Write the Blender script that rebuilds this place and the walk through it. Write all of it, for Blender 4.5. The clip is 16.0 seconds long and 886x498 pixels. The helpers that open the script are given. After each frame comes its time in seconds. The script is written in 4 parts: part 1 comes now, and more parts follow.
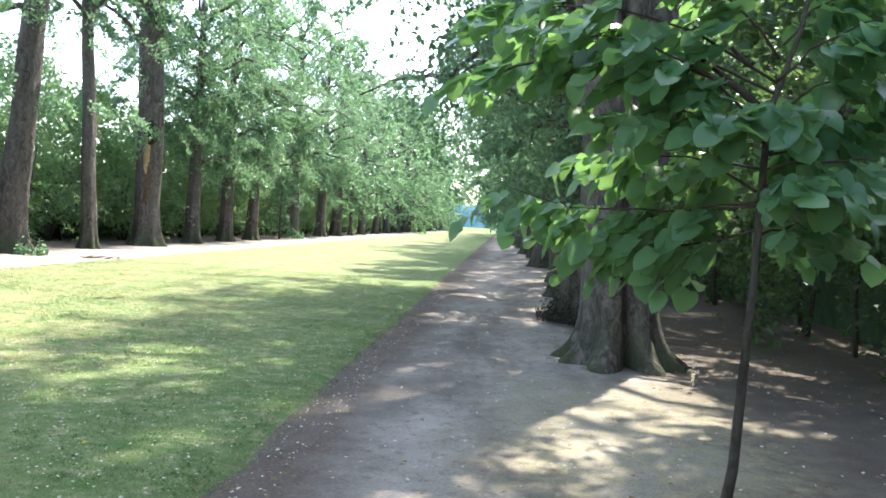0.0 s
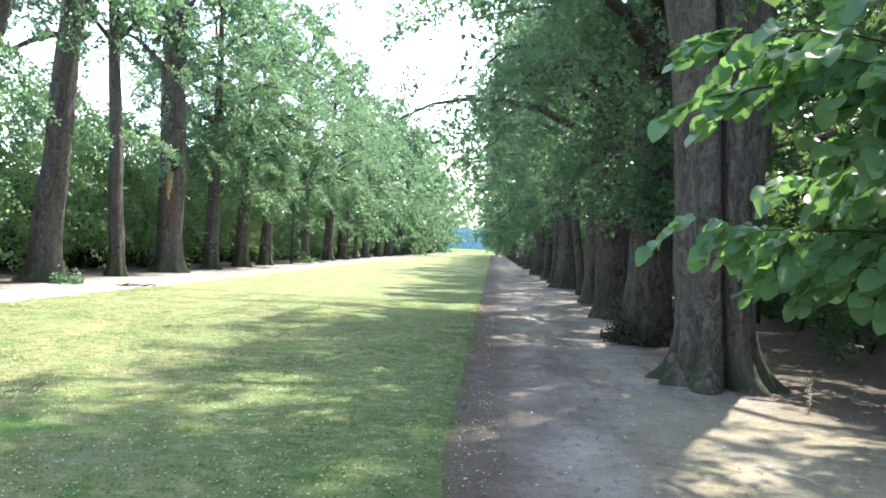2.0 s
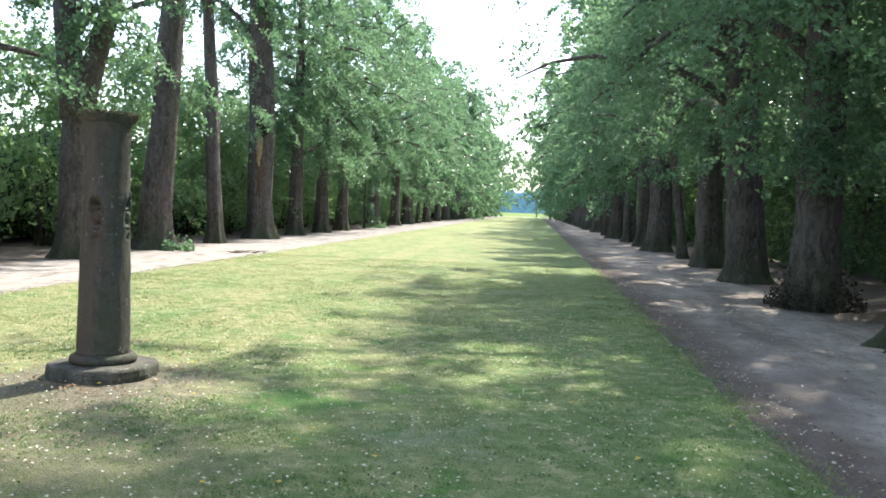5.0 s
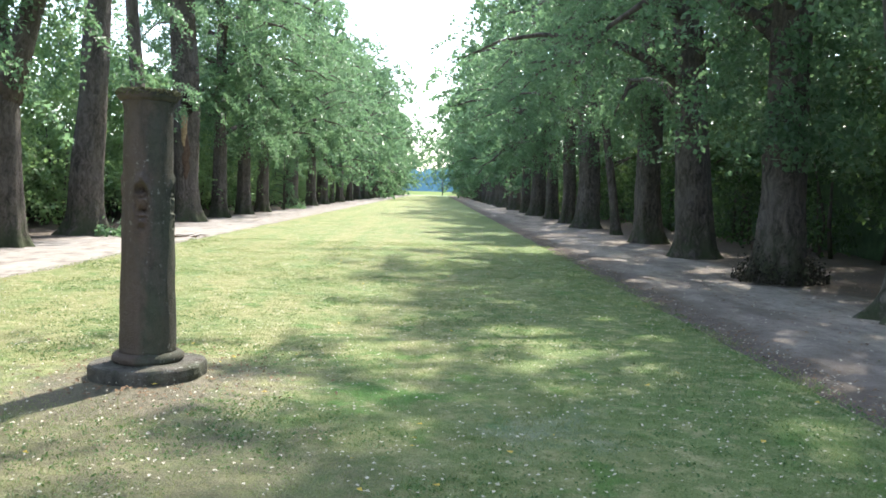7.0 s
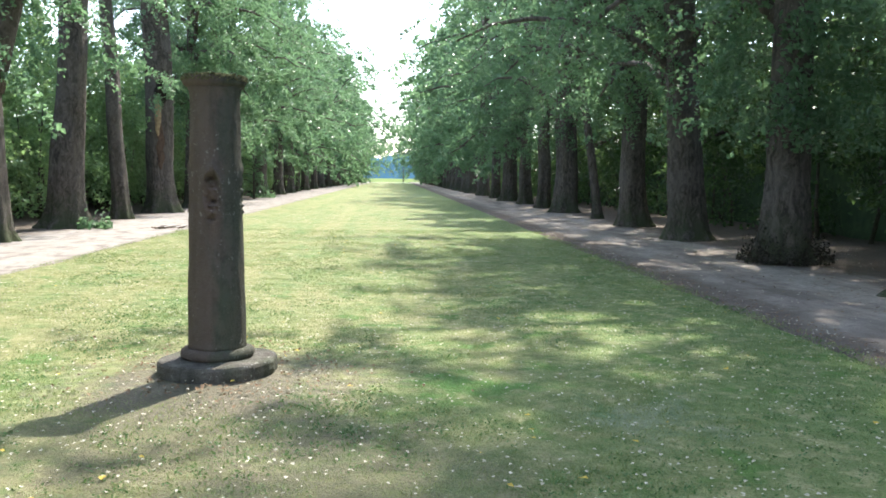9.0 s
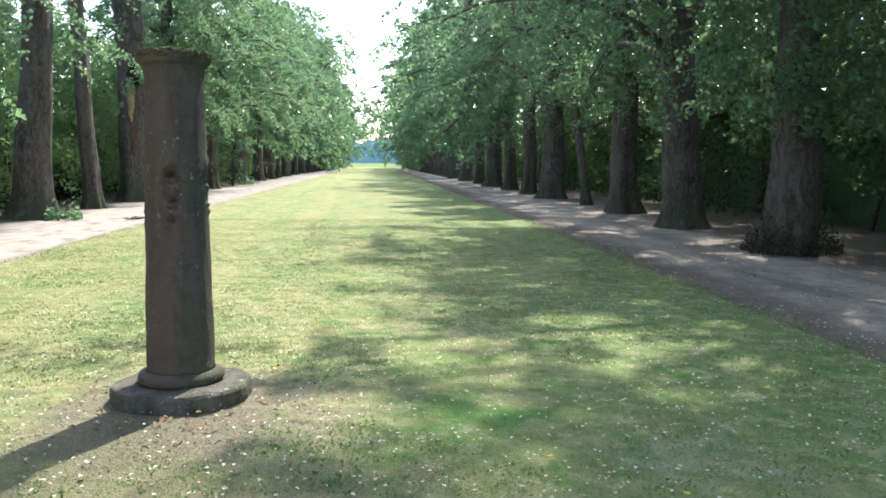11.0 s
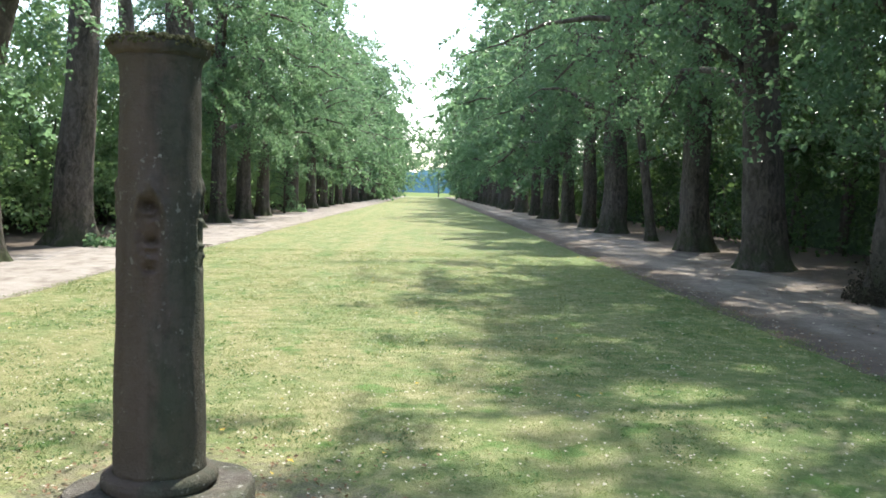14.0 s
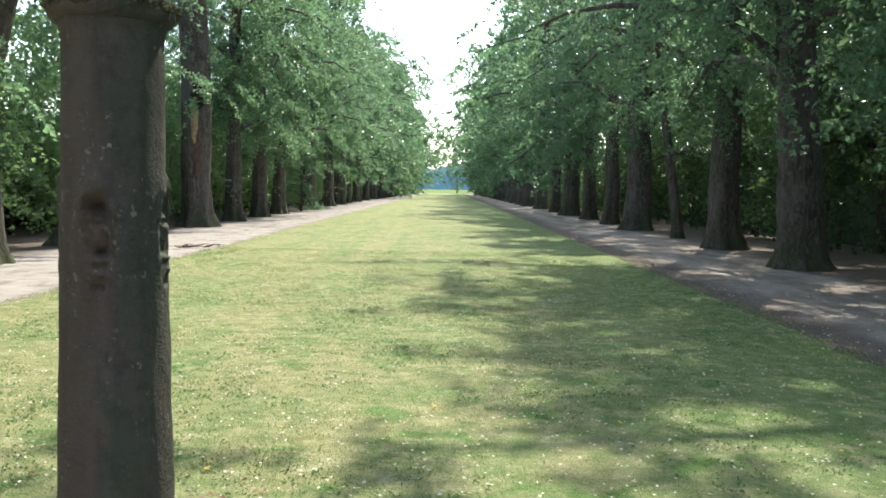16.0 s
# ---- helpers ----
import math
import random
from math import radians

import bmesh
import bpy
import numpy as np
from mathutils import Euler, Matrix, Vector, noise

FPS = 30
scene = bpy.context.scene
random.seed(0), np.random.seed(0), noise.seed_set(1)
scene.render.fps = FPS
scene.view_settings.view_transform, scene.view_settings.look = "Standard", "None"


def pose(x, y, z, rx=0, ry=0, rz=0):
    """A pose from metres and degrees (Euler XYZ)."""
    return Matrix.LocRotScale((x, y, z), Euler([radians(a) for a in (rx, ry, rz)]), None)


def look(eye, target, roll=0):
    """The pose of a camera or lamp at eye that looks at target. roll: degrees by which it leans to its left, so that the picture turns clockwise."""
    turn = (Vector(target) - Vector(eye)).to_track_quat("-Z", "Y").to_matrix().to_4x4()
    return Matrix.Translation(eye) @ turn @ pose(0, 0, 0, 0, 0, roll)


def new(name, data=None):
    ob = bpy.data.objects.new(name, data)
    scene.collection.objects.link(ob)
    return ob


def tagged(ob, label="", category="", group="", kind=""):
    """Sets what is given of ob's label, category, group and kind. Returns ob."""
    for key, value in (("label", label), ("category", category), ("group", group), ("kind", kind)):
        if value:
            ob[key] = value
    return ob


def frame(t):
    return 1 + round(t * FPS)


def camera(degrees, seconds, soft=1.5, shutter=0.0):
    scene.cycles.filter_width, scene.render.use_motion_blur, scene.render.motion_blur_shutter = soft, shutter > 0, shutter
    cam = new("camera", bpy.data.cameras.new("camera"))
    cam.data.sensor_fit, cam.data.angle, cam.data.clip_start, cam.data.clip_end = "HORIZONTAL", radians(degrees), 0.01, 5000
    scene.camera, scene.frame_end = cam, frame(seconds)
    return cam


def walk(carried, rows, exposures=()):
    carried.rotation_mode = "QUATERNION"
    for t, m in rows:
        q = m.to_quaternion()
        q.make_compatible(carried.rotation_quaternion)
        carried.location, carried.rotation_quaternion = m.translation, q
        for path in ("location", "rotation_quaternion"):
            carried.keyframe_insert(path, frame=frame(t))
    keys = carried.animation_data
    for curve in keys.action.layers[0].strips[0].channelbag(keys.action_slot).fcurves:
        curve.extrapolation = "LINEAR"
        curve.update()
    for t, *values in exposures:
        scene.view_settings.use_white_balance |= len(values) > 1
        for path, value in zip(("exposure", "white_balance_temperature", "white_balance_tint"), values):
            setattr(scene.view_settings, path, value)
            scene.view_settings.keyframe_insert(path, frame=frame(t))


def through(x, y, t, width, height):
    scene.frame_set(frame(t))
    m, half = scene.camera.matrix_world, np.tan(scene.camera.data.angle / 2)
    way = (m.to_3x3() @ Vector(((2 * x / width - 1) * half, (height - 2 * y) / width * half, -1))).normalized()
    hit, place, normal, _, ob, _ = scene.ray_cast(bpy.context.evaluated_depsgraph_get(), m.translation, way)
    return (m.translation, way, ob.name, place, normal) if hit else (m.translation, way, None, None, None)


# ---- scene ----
cam = camera(55.0, 16.0, soft=1.7)


def aim(x, y, z, yaw, pitch, roll=0.0):
    a, b = radians(yaw), radians(pitch)
    return look((x, y, z), (x - math.sin(a) * math.cos(b), y + math.cos(a) * math.cos(b), z + math.sin(b)), roll)


PATH = [
    (0, aim(1.617, -0.570, 1.706, 3.83, -1.70, 3.62)),
    (0.5, aim(1.292, -0.638, 1.695, 1.27, -0.23, 4.04)),
    (1, aim(0.987, -0.677, 1.725, 0.10, 0.41, 2.95)),
    (1.5, aim(0.594, -0.685, 1.685, 2.04, 0.47, 3.05)),
    (2, aim(0.248, -0.637, 1.658, 3.34, -0.21, 2.77)),
    (2.5, aim(-0.117, -0.554, 1.648, 4.41, -0.24, 2.50)),
    (3, aim(-0.485, -0.504, 1.625, 5.79, -0.42, 2.27)),
    (3.5, aim(-0.846, -0.503, 1.639, 6.40, -1.30, 2.29)),
    (4, aim(-1.170, -0.459, 1.610, 6.45, -1.94, 2.16)),
    (6.5, aim(-2.895, -0.125, 1.556, 2.15, -3.66, 2.34)),
    (7, aim(-3.213, -0.115, 1.557, -0.57, -3.97, 1.56)),
    (7.5, aim(-3.474, -0.076, 1.547, -1.48, -4.19, 0.86)),
    (8, aim(-3.747, -0.018, 1.560, -1.74, -4.22, 0.60)),
    (8.5, aim(-3.944, 0.046, 1.547, -1.58, -4.53, 0.92)),
    (9, aim(-4.130, 0.065, 1.534, -3.37, -4.82, 0.71)),
    (11.5, aim(-4.198, 1.273, 1.592, -4.61, -5.91, 0.43)),
    (12, aim(-4.198, 1.532, 1.592, -3.05, -5.31, 0.83)),
    (12.5, aim(-4.198, 1.806, 1.592, -2.30, -4.77, 1.03)),
    (13, aim(-4.198, 2.051, 1.592, -1.75, -4.34, 1.18)),
    (13.5, aim(-4.198, 2.301, 1.592, -1.38, -3.96, 1.23)),
    (14, aim(-4.198, 2.524, 1.592, -1.08, -3.88, 1.42)),
    (14.5, aim(-4.198, 2.732, 1.592, -0.69, -3.95, 1.51)),
    (15, aim(-4.198, 2.948, 1.592, -0.28, -4.10, 1.68)),
    (15.5, aim(-4.198, 3.142, 1.592, -0.08, -4.20, 1.46)),
    (16, aim(-4.198, 3.340, 1.592, 0.18, -4.12, 1.11)),
]
walk(cam, PATH, [(0.0, 2.63, 6500, 10), (1.5, 2.56, 6500, 10), (3.5, 2.26, 6500, 10), (7.0, 2.15, 6500, 10), (9.0, 2.13, 6500, 10), (12.5, 2.04, 6550, 10), (16.0, 1.83, 6720, 8)])

# ---- world and sun ----
SUN_UP, SUN_TURN = 54.5, 24.5
world = bpy.data.worlds.new("sky")
scene.world = world
world.use_nodes = True
wn = world.node_tree
sky = wn.nodes.new("ShaderNodeTexSky")
sky.sky_type = "NISHITA"
sky.sun_disc = False
sky.sun_elevation = radians(SUN_UP)
sky.sun_rotation = radians(SUN_TURN)
sky.air_density, sky.dust_density, sky.ozone_density = 1.0, 1.0, 1.0
pale = wn.nodes.new("ShaderNodeHueSaturation")
pale.inputs["Saturation"].default_value = 0.8
wn.links.new(sky.outputs[0], pale.inputs["Color"])
wn.links.new(pale.outputs[0], wn.nodes["Background"].inputs[0])
wn.nodes["Background"].inputs[1].default_value = 0.15
sun = new("sun", bpy.data.lights.new("sun", "SUN"))
sun.data.energy = 2.6
sun.data.angle = radians(0.9)
sun.data.color = (1.0, 0.95, 0.86)
SUN_DIR = Vector((math.sin(radians(SUN_TURN)) * math.cos(radians(SUN_UP)), math.cos(radians(SUN_TURN)) * math.cos(radians(SUN_UP)), math.sin(radians(SUN_UP))))
sun.matrix_world = look((0, 0, 0), -SUN_DIR)
rng = np.random.default_rng(7)


# ---- materials ----
class Mat:
    """A node material with short ways to add nodes."""

    def __init__(self, name, rough=0.8, spec=0.3):
        self.m = bpy.data.materials.new(name)
        self.m.use_nodes = True
        self.t = self.m.node_tree
        self.b = self.t.nodes["Principled BSDF"]
        self.b.inputs["Roughness"].default_value = rough
        self.b.inputs["Specular IOR Level"].default_value = spec
        self.co = self.t.nodes.new("ShaderNodeTexCoord").outputs["Object"]
        self.geo = self.t.nodes.new("ShaderNodeNewGeometry")

    def link(self, a, b):
        self.t.links.new(a, b)

    def scaled(self, v, s):
        n = self.t.nodes.new("ShaderNodeMapping")
        n.inputs["Scale"].default_value = s
        self.link(v, n.inputs["Vector"])
        return n.outputs[0]

    def noise(self, v, scale, detail=4.0, rough=0.55):
        n = self.t.nodes.new("ShaderNodeTexNoise")
        n.inputs["Scale"].default_value = scale
        n.inputs["Detail"].default_value = detail
        n.inputs["Roughness"].default_value = rough
        self.link(v, n.inputs["Vector"])
        return n.outputs["Fac"]

    def cells(self, v, scale, feature="F1", out="Distance"):
        n = self.t.nodes.new("ShaderNodeTexVoronoi")
        n.feature = feature
        n.inputs["Scale"].default_value = scale
        self.link(v, n.inputs["Vector"])
        return n.outputs[out]

    def ramp(self, fac, stops):
        n = self.t.nodes.new("ShaderNodeValToRGB")
        e = n.color_ramp.elements
        while len(e) < len(stops):
            e.new(0.5)
        for k, (p, c) in zip(e, stops):
            k.position = p
            k.color = (*c, 1) if len(c) == 3 else c
        self.link(fac, n.inputs[0])
        return n.outputs[0]

    def grey(self, fac, lo, hi):
        n = self.t.nodes.new("ShaderNodeMapRange")
        n.inputs["From Min"].default_value = lo
        n.inputs["From Max"].default_value = hi
        self.link(fac, n.inputs["Value"])
        return n.outputs[0]

    def math(self, op, a, b):
        n = self.t.nodes.new("ShaderNodeMath")
        n.operation = op
        for k, v in enumerate((a, b)):
            if isinstance(v, (int, float)):
                n.inputs[k].default_value = v
            else:
                self.link(v, n.inputs[k])
        return n.outputs[0]

    def mix(self, fac, a, b, how="MIX"):
        n = self.t.nodes.new("ShaderNodeMix")
        n.data_type = "RGBA"
        n.blend_type = how
        for k, v in ((0, fac), (6, a), (7, b)):
            if isinstance(v, (int, float)):
                n.inputs[k].default_value = v
            elif isinstance(v, tuple):
                n.inputs[k].default_value = (*v, 1)
            else:
                self.link(v, n.inputs[k])
        return n.outputs[2]

    def color(self, c):
        if isinstance(c, tuple):
            self.b.inputs["Base Color"].default_value = (*c, 1)
        else:
            self.link(c, self.b.inputs["Base Color"])

    def bump(self, h, strength=0.5, dist=0.02):
        n = self.t.nodes.new("ShaderNodeBump")
        n.inputs["Strength"].default_value = strength
        n.inputs["Distance"].default_value = dist
        self.link(h, n.inputs["Height"])
        self.link(n.outputs[0], self.b.inputs["Normal"])

    def xyz(self):
        n = self.t.nodes.new("ShaderNodeSeparateXYZ")
        self.link(self.geo.outputs["Position"], n.inputs[0])
        return n.outputs


def leaf_material(name, dark, mid, light, through, share=0.4, gloss=0.42):
    k = Mat(name, gloss, 0.45)
    own = k.ramp(k.geo.outputs["Random Per Island"], [(0.0, dark), (0.55, mid), (1.0, light)])
    big = k.noise(k.geo.outputs["Position"], 0.35, 2.0)
    c = k.mix(k.grey(big, 0.35, 0.65), k.mix(0.35, own, dark), own)
    clump = k.noise(k.geo.outputs["Position"], 1.7, 3.0)
    c = k.mix(k.grey(clump, 0.5, 0.36), c, k.mix(0.75, c, dark))
    c = k.mix(k.math("MULTIPLY", k.grey(clump, 0.54, 0.66), 0.6), c, light)
    warm = k.grey(k.noise(k.geo.outputs["Position"], 0.22, 2.0), 0.52, 0.68)
    c = k.mix(k.math("MULTIPLY", warm, 0.3), c, k.mix(0.6, c, (light[0] * 1.25, light[1] * 1.1, light[2] * 0.55)))
    k.color(c)
    tr = k.t.nodes.new("ShaderNodeBsdfTranslucent")
    k.link(k.mix(0.75, c, through), tr.inputs[0])
    ms = k.t.nodes.new("ShaderNodeMixShader")
    ms.inputs[0].default_value = share
    k.link(k.b.outputs[0], ms.inputs[1])
    k.link(tr.outputs[0], ms.inputs[2])
    k.link(ms.outputs[0], k.t.nodes["Material Output"].inputs[0])
    return k.m


LEAF = leaf_material("linden_leaf", (0.032, 0.075, 0.047), (0.07, 0.14, 0.08), (0.125, 0.215, 0.13), (0.26, 0.44, 0.21), 0.48, 0.34)
LEAF_BIG = leaf_material("sapling_leaf", (0.05, 0.13, 0.078), (0.09, 0.205, 0.115), (0.15, 0.285, 0.15), (0.28, 0.5, 0.12), 0.44, 0.31)
LEAF_HEDGE = leaf_material("hedge_leaf", (0.075, 0.15, 0.085), (0.14, 0.25, 0.13), (0.225, 0.335, 0.175), (0.34, 0.52, 0.18), 0.48)
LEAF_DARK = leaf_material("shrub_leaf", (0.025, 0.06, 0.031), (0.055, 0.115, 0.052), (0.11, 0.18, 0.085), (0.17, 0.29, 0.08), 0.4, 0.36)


def bark_material(name, lo, hi, moss):
    k = Mat(name, 0.9, 0.2)
    tall = k.scaled(k.co, (1, 1, 0.11))
    bend = k.t.nodes.new("ShaderNodeTexNoise")
    bend.inputs["Scale"].default_value = 3.0
    k.link(k.co, bend.inputs["Vector"])
    add = k.t.nodes.new("ShaderNodeMix")
    add.data_type, add.blend_type = "RGBA", "ADD"
    add.inputs[0].default_value = 0.35
    k.link(tall, add.inputs[6])
    k.link(bend.outputs["Color"], add.inputs[7])
    way = add.outputs[2]
    ridge = k.noise(way, 11.0, 6.0, 0.62)
    fine = k.noise(way, 40.0, 5.0, 0.68)
    broad = k.noise(k.co, 1.3, 3.0)
    c = k.ramp(k.math("ADD", k.math("MULTIPLY", ridge, 0.7), k.math("MULTIPLY", fine, 0.35)), [(0.40, tuple(p * 0.6 for p in lo)), (0.47, lo), (0.56, tuple((p + q) / 2 for p, q in zip(lo, hi))), (0.66, hi)])
    c = k.mix(k.grey(broad, 0.35, 0.7), c, k.mix(0.5, c, (0.15, 0.135, 0.125)))
    if moss:
        patch = k.noise(k.co, 2.6, 5.0, 0.65)
        low = k.grey(k.xyz()[2], moss, 0.05)
        c = k.mix(k.math("MULTIPLY", k.math("MULTIPLY", k.grey(patch, 0.36, 0.54), low), 0.85), c, (0.045, 0.06, 0.025))
    k.color(c)
    k.bump(k.math("ADD", k.math("MULTIPLY", ridge, 1.6), k.math("MULTIPLY", fine, 0.5)), 0.9, 0.04)
    return k.m


BARK = bark_material("linden_bark", (0.06, 0.051, 0.045), (0.165, 0.141, 0.125), 1.2)
BARK_OLD = bark_material("old_linden_bark", (0.07, 0.06, 0.052), (0.23, 0.20, 0.175), 0.9)
BARK_THIN = bark_material("sapling_bark", (0.035, 0.032, 0.025), (0.085, 0.075, 0.055), 0)


def plain(name, c1, c2, scale, rough=0.85, spec=0.25, bump=0.3, dist=0.01):
    k = Mat(name, rough, spec)
    n = k.noise(k.co, scale, 6.0, 0.6)
    k.color(k.ramp(n, [(0.3, c1), (0.7, c2)]))
    k.bump(k.noise(k.co, scale * 6, 4.0), bump, dist)
    return k.m


BARE_WOOD = plain("bare_wood", (0.22, 0.15, 0.085), (0.42, 0.31, 0.19), 9.0)
RED_WOOD = plain("rotten_wood", (0.06, 0.038, 0.028), (0.13, 0.085, 0.065), 9.0)
HOLE_SHADE = plain("hole_shade", (0.012, 0.009, 0.007), (0.03, 0.022, 0.017), 8.0)
TWIG = plain("twig", (0.03, 0.022, 0.016), (0.065, 0.05, 0.038), 12.0)
DEAD_SHOOT = plain("dead_shoots", (0.018, 0.017, 0.012), (0.05, 0.046, 0.032), 12.0)
SHADE_CORE = plain("hedge_inner_shade", (0.03, 0.055, 0.028), (0.075, 0.125, 0.058), 3.0)


def ground_material():
    k = Mat("gravel_and_soil", 0.95, 0.15)
    p = k.geo.outputs["Position"]
    x = k.xyz()[0]
    warp = k.math("MULTIPLY", k.math("SUBTRACT", k.noise(p, 0.9, 4.0, 0.6), 0.5), 1.5)
    xw = k.math("ADD", x, warp)
    grit = k.noise(p, 42.0, 4.0, 0.7)
    stones = k.cells(p, 55.0)
    mid = k.noise(p, 2.2, 5.0, 0.6)
    wide = k.noise(k.scaled(p, (1.0, 0.25, 1.0)), 1.1, 4.0, 0.6)
    gravel = k.ramp(k.math("ADD", k.math("MULTIPLY", grit, 0.5), k.math("MULTIPLY", mid, 0.5)), [(0.3, (0.18, 0.153, 0.131)), (0.5, (0.3, 0.262, 0.226)), (0.72, (0.44, 0.393, 0.345))])
    gravel = k.mix(k.grey(stones, 0.32, 0.05), gravel, k.mix(0.5, gravel, (0.5, 0.47, 0.43)))
    soil = k.ramp(k.math("ADD", k.math("MULTIPLY", grit, 0.6), k.math("MULTIPLY", mid, 0.4)), [(0.3, (0.075, 0.06, 0.05)), (0.55, (0.14, 0.115, 0.095)), (0.75, (0.23, 0.195, 0.165))])
    gravel = k.mix(k.grey(wide, 0.44, 0.62), gravel, k.mix(0.75, gravel, soil))
    gravel = k.mix(k.math("MULTIPLY", k.grey(k.noise(p, 7.0, 5.0, 0.7), 0.52, 0.62), 0.5), gravel, soil)
    # trodden brown strip by the turf, pale gravel, then earth under the trees
    a = k.math("MULTIPLY", k.grey(xw, 0.3, 1.05), k.grey(xw, 3.9, 2.9))
    b = k.math("MULTIPLY", k.grey(xw, -13.6, -12.6), k.grey(xw, -9.6, -10.2))
    c = k.mix(a, soil, gravel)
    # the far path is paler, dry sand
    sand = k.ramp(k.math("ADD", k.math("MULTIPLY", grit, 0.5), k.math("MULTIPLY", mid, 0.5)), [(0.3, (0.2, 0.178, 0.157)), (0.5, (0.295, 0.268, 0.242)), (0.72, (0.4, 0.37, 0.337))])
    sand = k.mix(k.math("MULTIPLY", k.grey(k.noise(k.scaled(p, (1.0, 0.5, 1.0)), 2.4, 6.0, 0.7), 0.5, 0.64), 0.7), sand, soil)
    c = k.mix(b, c, sand)
    # thin dry grass and moss in the open patch where a tree is missing
    y = k.xyz()[1]
    open_patch = k.math("MULTIPLY", k.math("MULTIPLY", k.grey(xw, 1.2, 1.9), k.grey(xw, 4.6, 3.6)), k.math("MULTIPLY", k.grey(y, 4.0, 5.5), k.grey(y, 10.0, 8.2)))
    c = k.mix(k.math("MULTIPLY", open_patch, k.grey(k.noise(p, 6.0, 5.0, 0.7), 0.35, 0.6)), c, k.ramp(grit, [(0.3, (0.19, 0.17, 0.105)), (0.7, (0.33, 0.30, 0.205))]))
    k.color(c)
    k.bump(k.math("ADD", k.math("MULTIPLY", grit, 0.7), k.math("MULTIPLY", mid, 1.6)), 0.6, 0.03)
    return k.m


def lawn_material():
    k = Mat("mown_lawn", 0.85, 0.2)
    p = k.geo.outputs["Position"]
    blades = k.noise(p, 60.0, 3.0, 0.7)
    tuft = k.noise(p, 9.0, 5.0, 0.65)
    patch = k.noise(p, 0.8, 4.0, 0.6)
    stripe = k.noise(k.scaled(p, (1.0, 0.12, 1.0)), 1.4, 3.0)
    green = k.ramp(k.math("ADD", k.math("MULTIPLY", blades, 0.5), k.math("MULTIPLY", tuft, 0.5)), [(0.3, (0.08, 0.12, 0.04)), (0.52, (0.142, 0.198, 0.07)), (0.75, (0.24, 0.28, 0.112))])
    dry = k.ramp(k.math("ADD", k.math("MULTIPLY", blades, 0.6), k.math("MULTIPLY", tuft, 0.4)), [(0.3, (0.15, 0.155, 0.064)), (0.55, (0.243, 0.246, 0.113)), (0.8, (0.36, 0.335, 0.18))])
    x = k.xyz()[0]
    sunny = k.math("MULTIPLY", k.grey(x, -2.0, -5.5), 1.0)
    c = k.mix(k.math("ADD", k.math("MULTIPLY", k.math("MULTIPLY", k.grey(patch, 0.42, 0.60), k.grey(x, -0.6, -3.5)), 0.8), k.math("MULTIPLY", k.grey(stripe, 0.4, 0.7), sunny)), green, dry)
    mottle = k.noise(p, 5.0, 5.0, 0.65)
    c = k.mix(k.math("MULTIPLY", k.grey(mottle, 0.52, 0.64), 0.55), c, k.ramp(blades, [(0.3, (0.27, 0.255, 0.13)), (0.7, (0.43, 0.40, 0.24))]))
    c = k.mix(k.math("MULTIPLY", k.grey(mottle, 0.46, 0.36), 0.6), c, k.ramp(blades, [(0.3, (0.055, 0.10, 0.026)), (0.7, (0.12, 0.19, 0.055))]))
    clover = k.grey(k.noise(p, 1.9, 4.0, 0.6), 0.58, 0.66)
    c = k.mix(k.math("MULTIPLY", clover, 0.7), c, k.ramp(tuft, [(0.3, (0.04, 0.11, 0.02)), (0.7, (0.09, 0.21, 0.04))]))
    # worn earth round the column's foot
    n = k.t.nodes.new("ShaderNodeVectorMath")
    n.operation = "DISTANCE"
    n.inputs[1].default_value = (-5.4, 6.2, 0.02)
    k.link(p, n.inputs[0])
    worn = k.math("ADD", n.outputs["Value"], k.math("ADD", k.math("MULTIPLY", k.math("SUBTRACT", tuft, 0.5), 1.6), k.math("MULTIPLY", k.math("SUBTRACT", k.noise(p, 2.6, 4.0, 0.6), 0.5), 1.8)))
    c = k.mix(k.math("MULTIPLY", k.grey(worn, 1.3, 0.6), 0.8), c, k.ramp(blades, [(0.3, (0.085, 0.07, 0.055)), (0.7, (0.21, 0.18, 0.15))]))
    rim = k.math("MULTIPLY", k.math("SUBTRACT", k.noise(p, 2.2, 5.0, 0.65), 0.5), 2.4)

    def spot(x, y, far, near, amount, colour, c):
        d = k.t.nodes.new("ShaderNodeVectorMath")
        d.operation = "DISTANCE"
        d.inputs[1].default_value = (x, y, 0.02)
        k.link(p, d.inputs[0])
        w = k.grey(k.math("ADD", d.outputs["Value"], rim), far, near)
        return k.mix(k.math("MULTIPLY", k.math("MULTIPLY", w, amount), k.grey(tuft, 0.25, 0.55)), c, colour)

    # thin, trodden turf before the column; a fresh clover patch; a grey-green one
    dead = k.ramp(blades, [(0.3, (0.085, 0.075, 0.052)), (0.7, (0.18, 0.158, 0.11))])
    c = spot(-5.3, 4.9, 1.5, 0.5, 0.75, dead, c)
    c = spot(-4.3, 4.3, 1.2, 0.4, 0.6, dead, c)
    c = spot(-3.6, 6.15, 0.5, 0.2, 0.85, k.ramp(blades, [(0.3, (0.05, 0.13, 0.025)), (0.7, (0.11, 0.26, 0.05))]), c)
    c = spot(-2.5, 5.3, 0.55, 0.15, 0.6, k.ramp(blades, [(0.3, (0.14, 0.18, 0.12)), (0.7, (0.26, 0.3, 0.21))]), c)
    k.color(c)
    k.bump(k.math("ADD", blades, k.math("MULTIPLY", tuft, 1.5)), 0.8, 0.03)
    return k.m


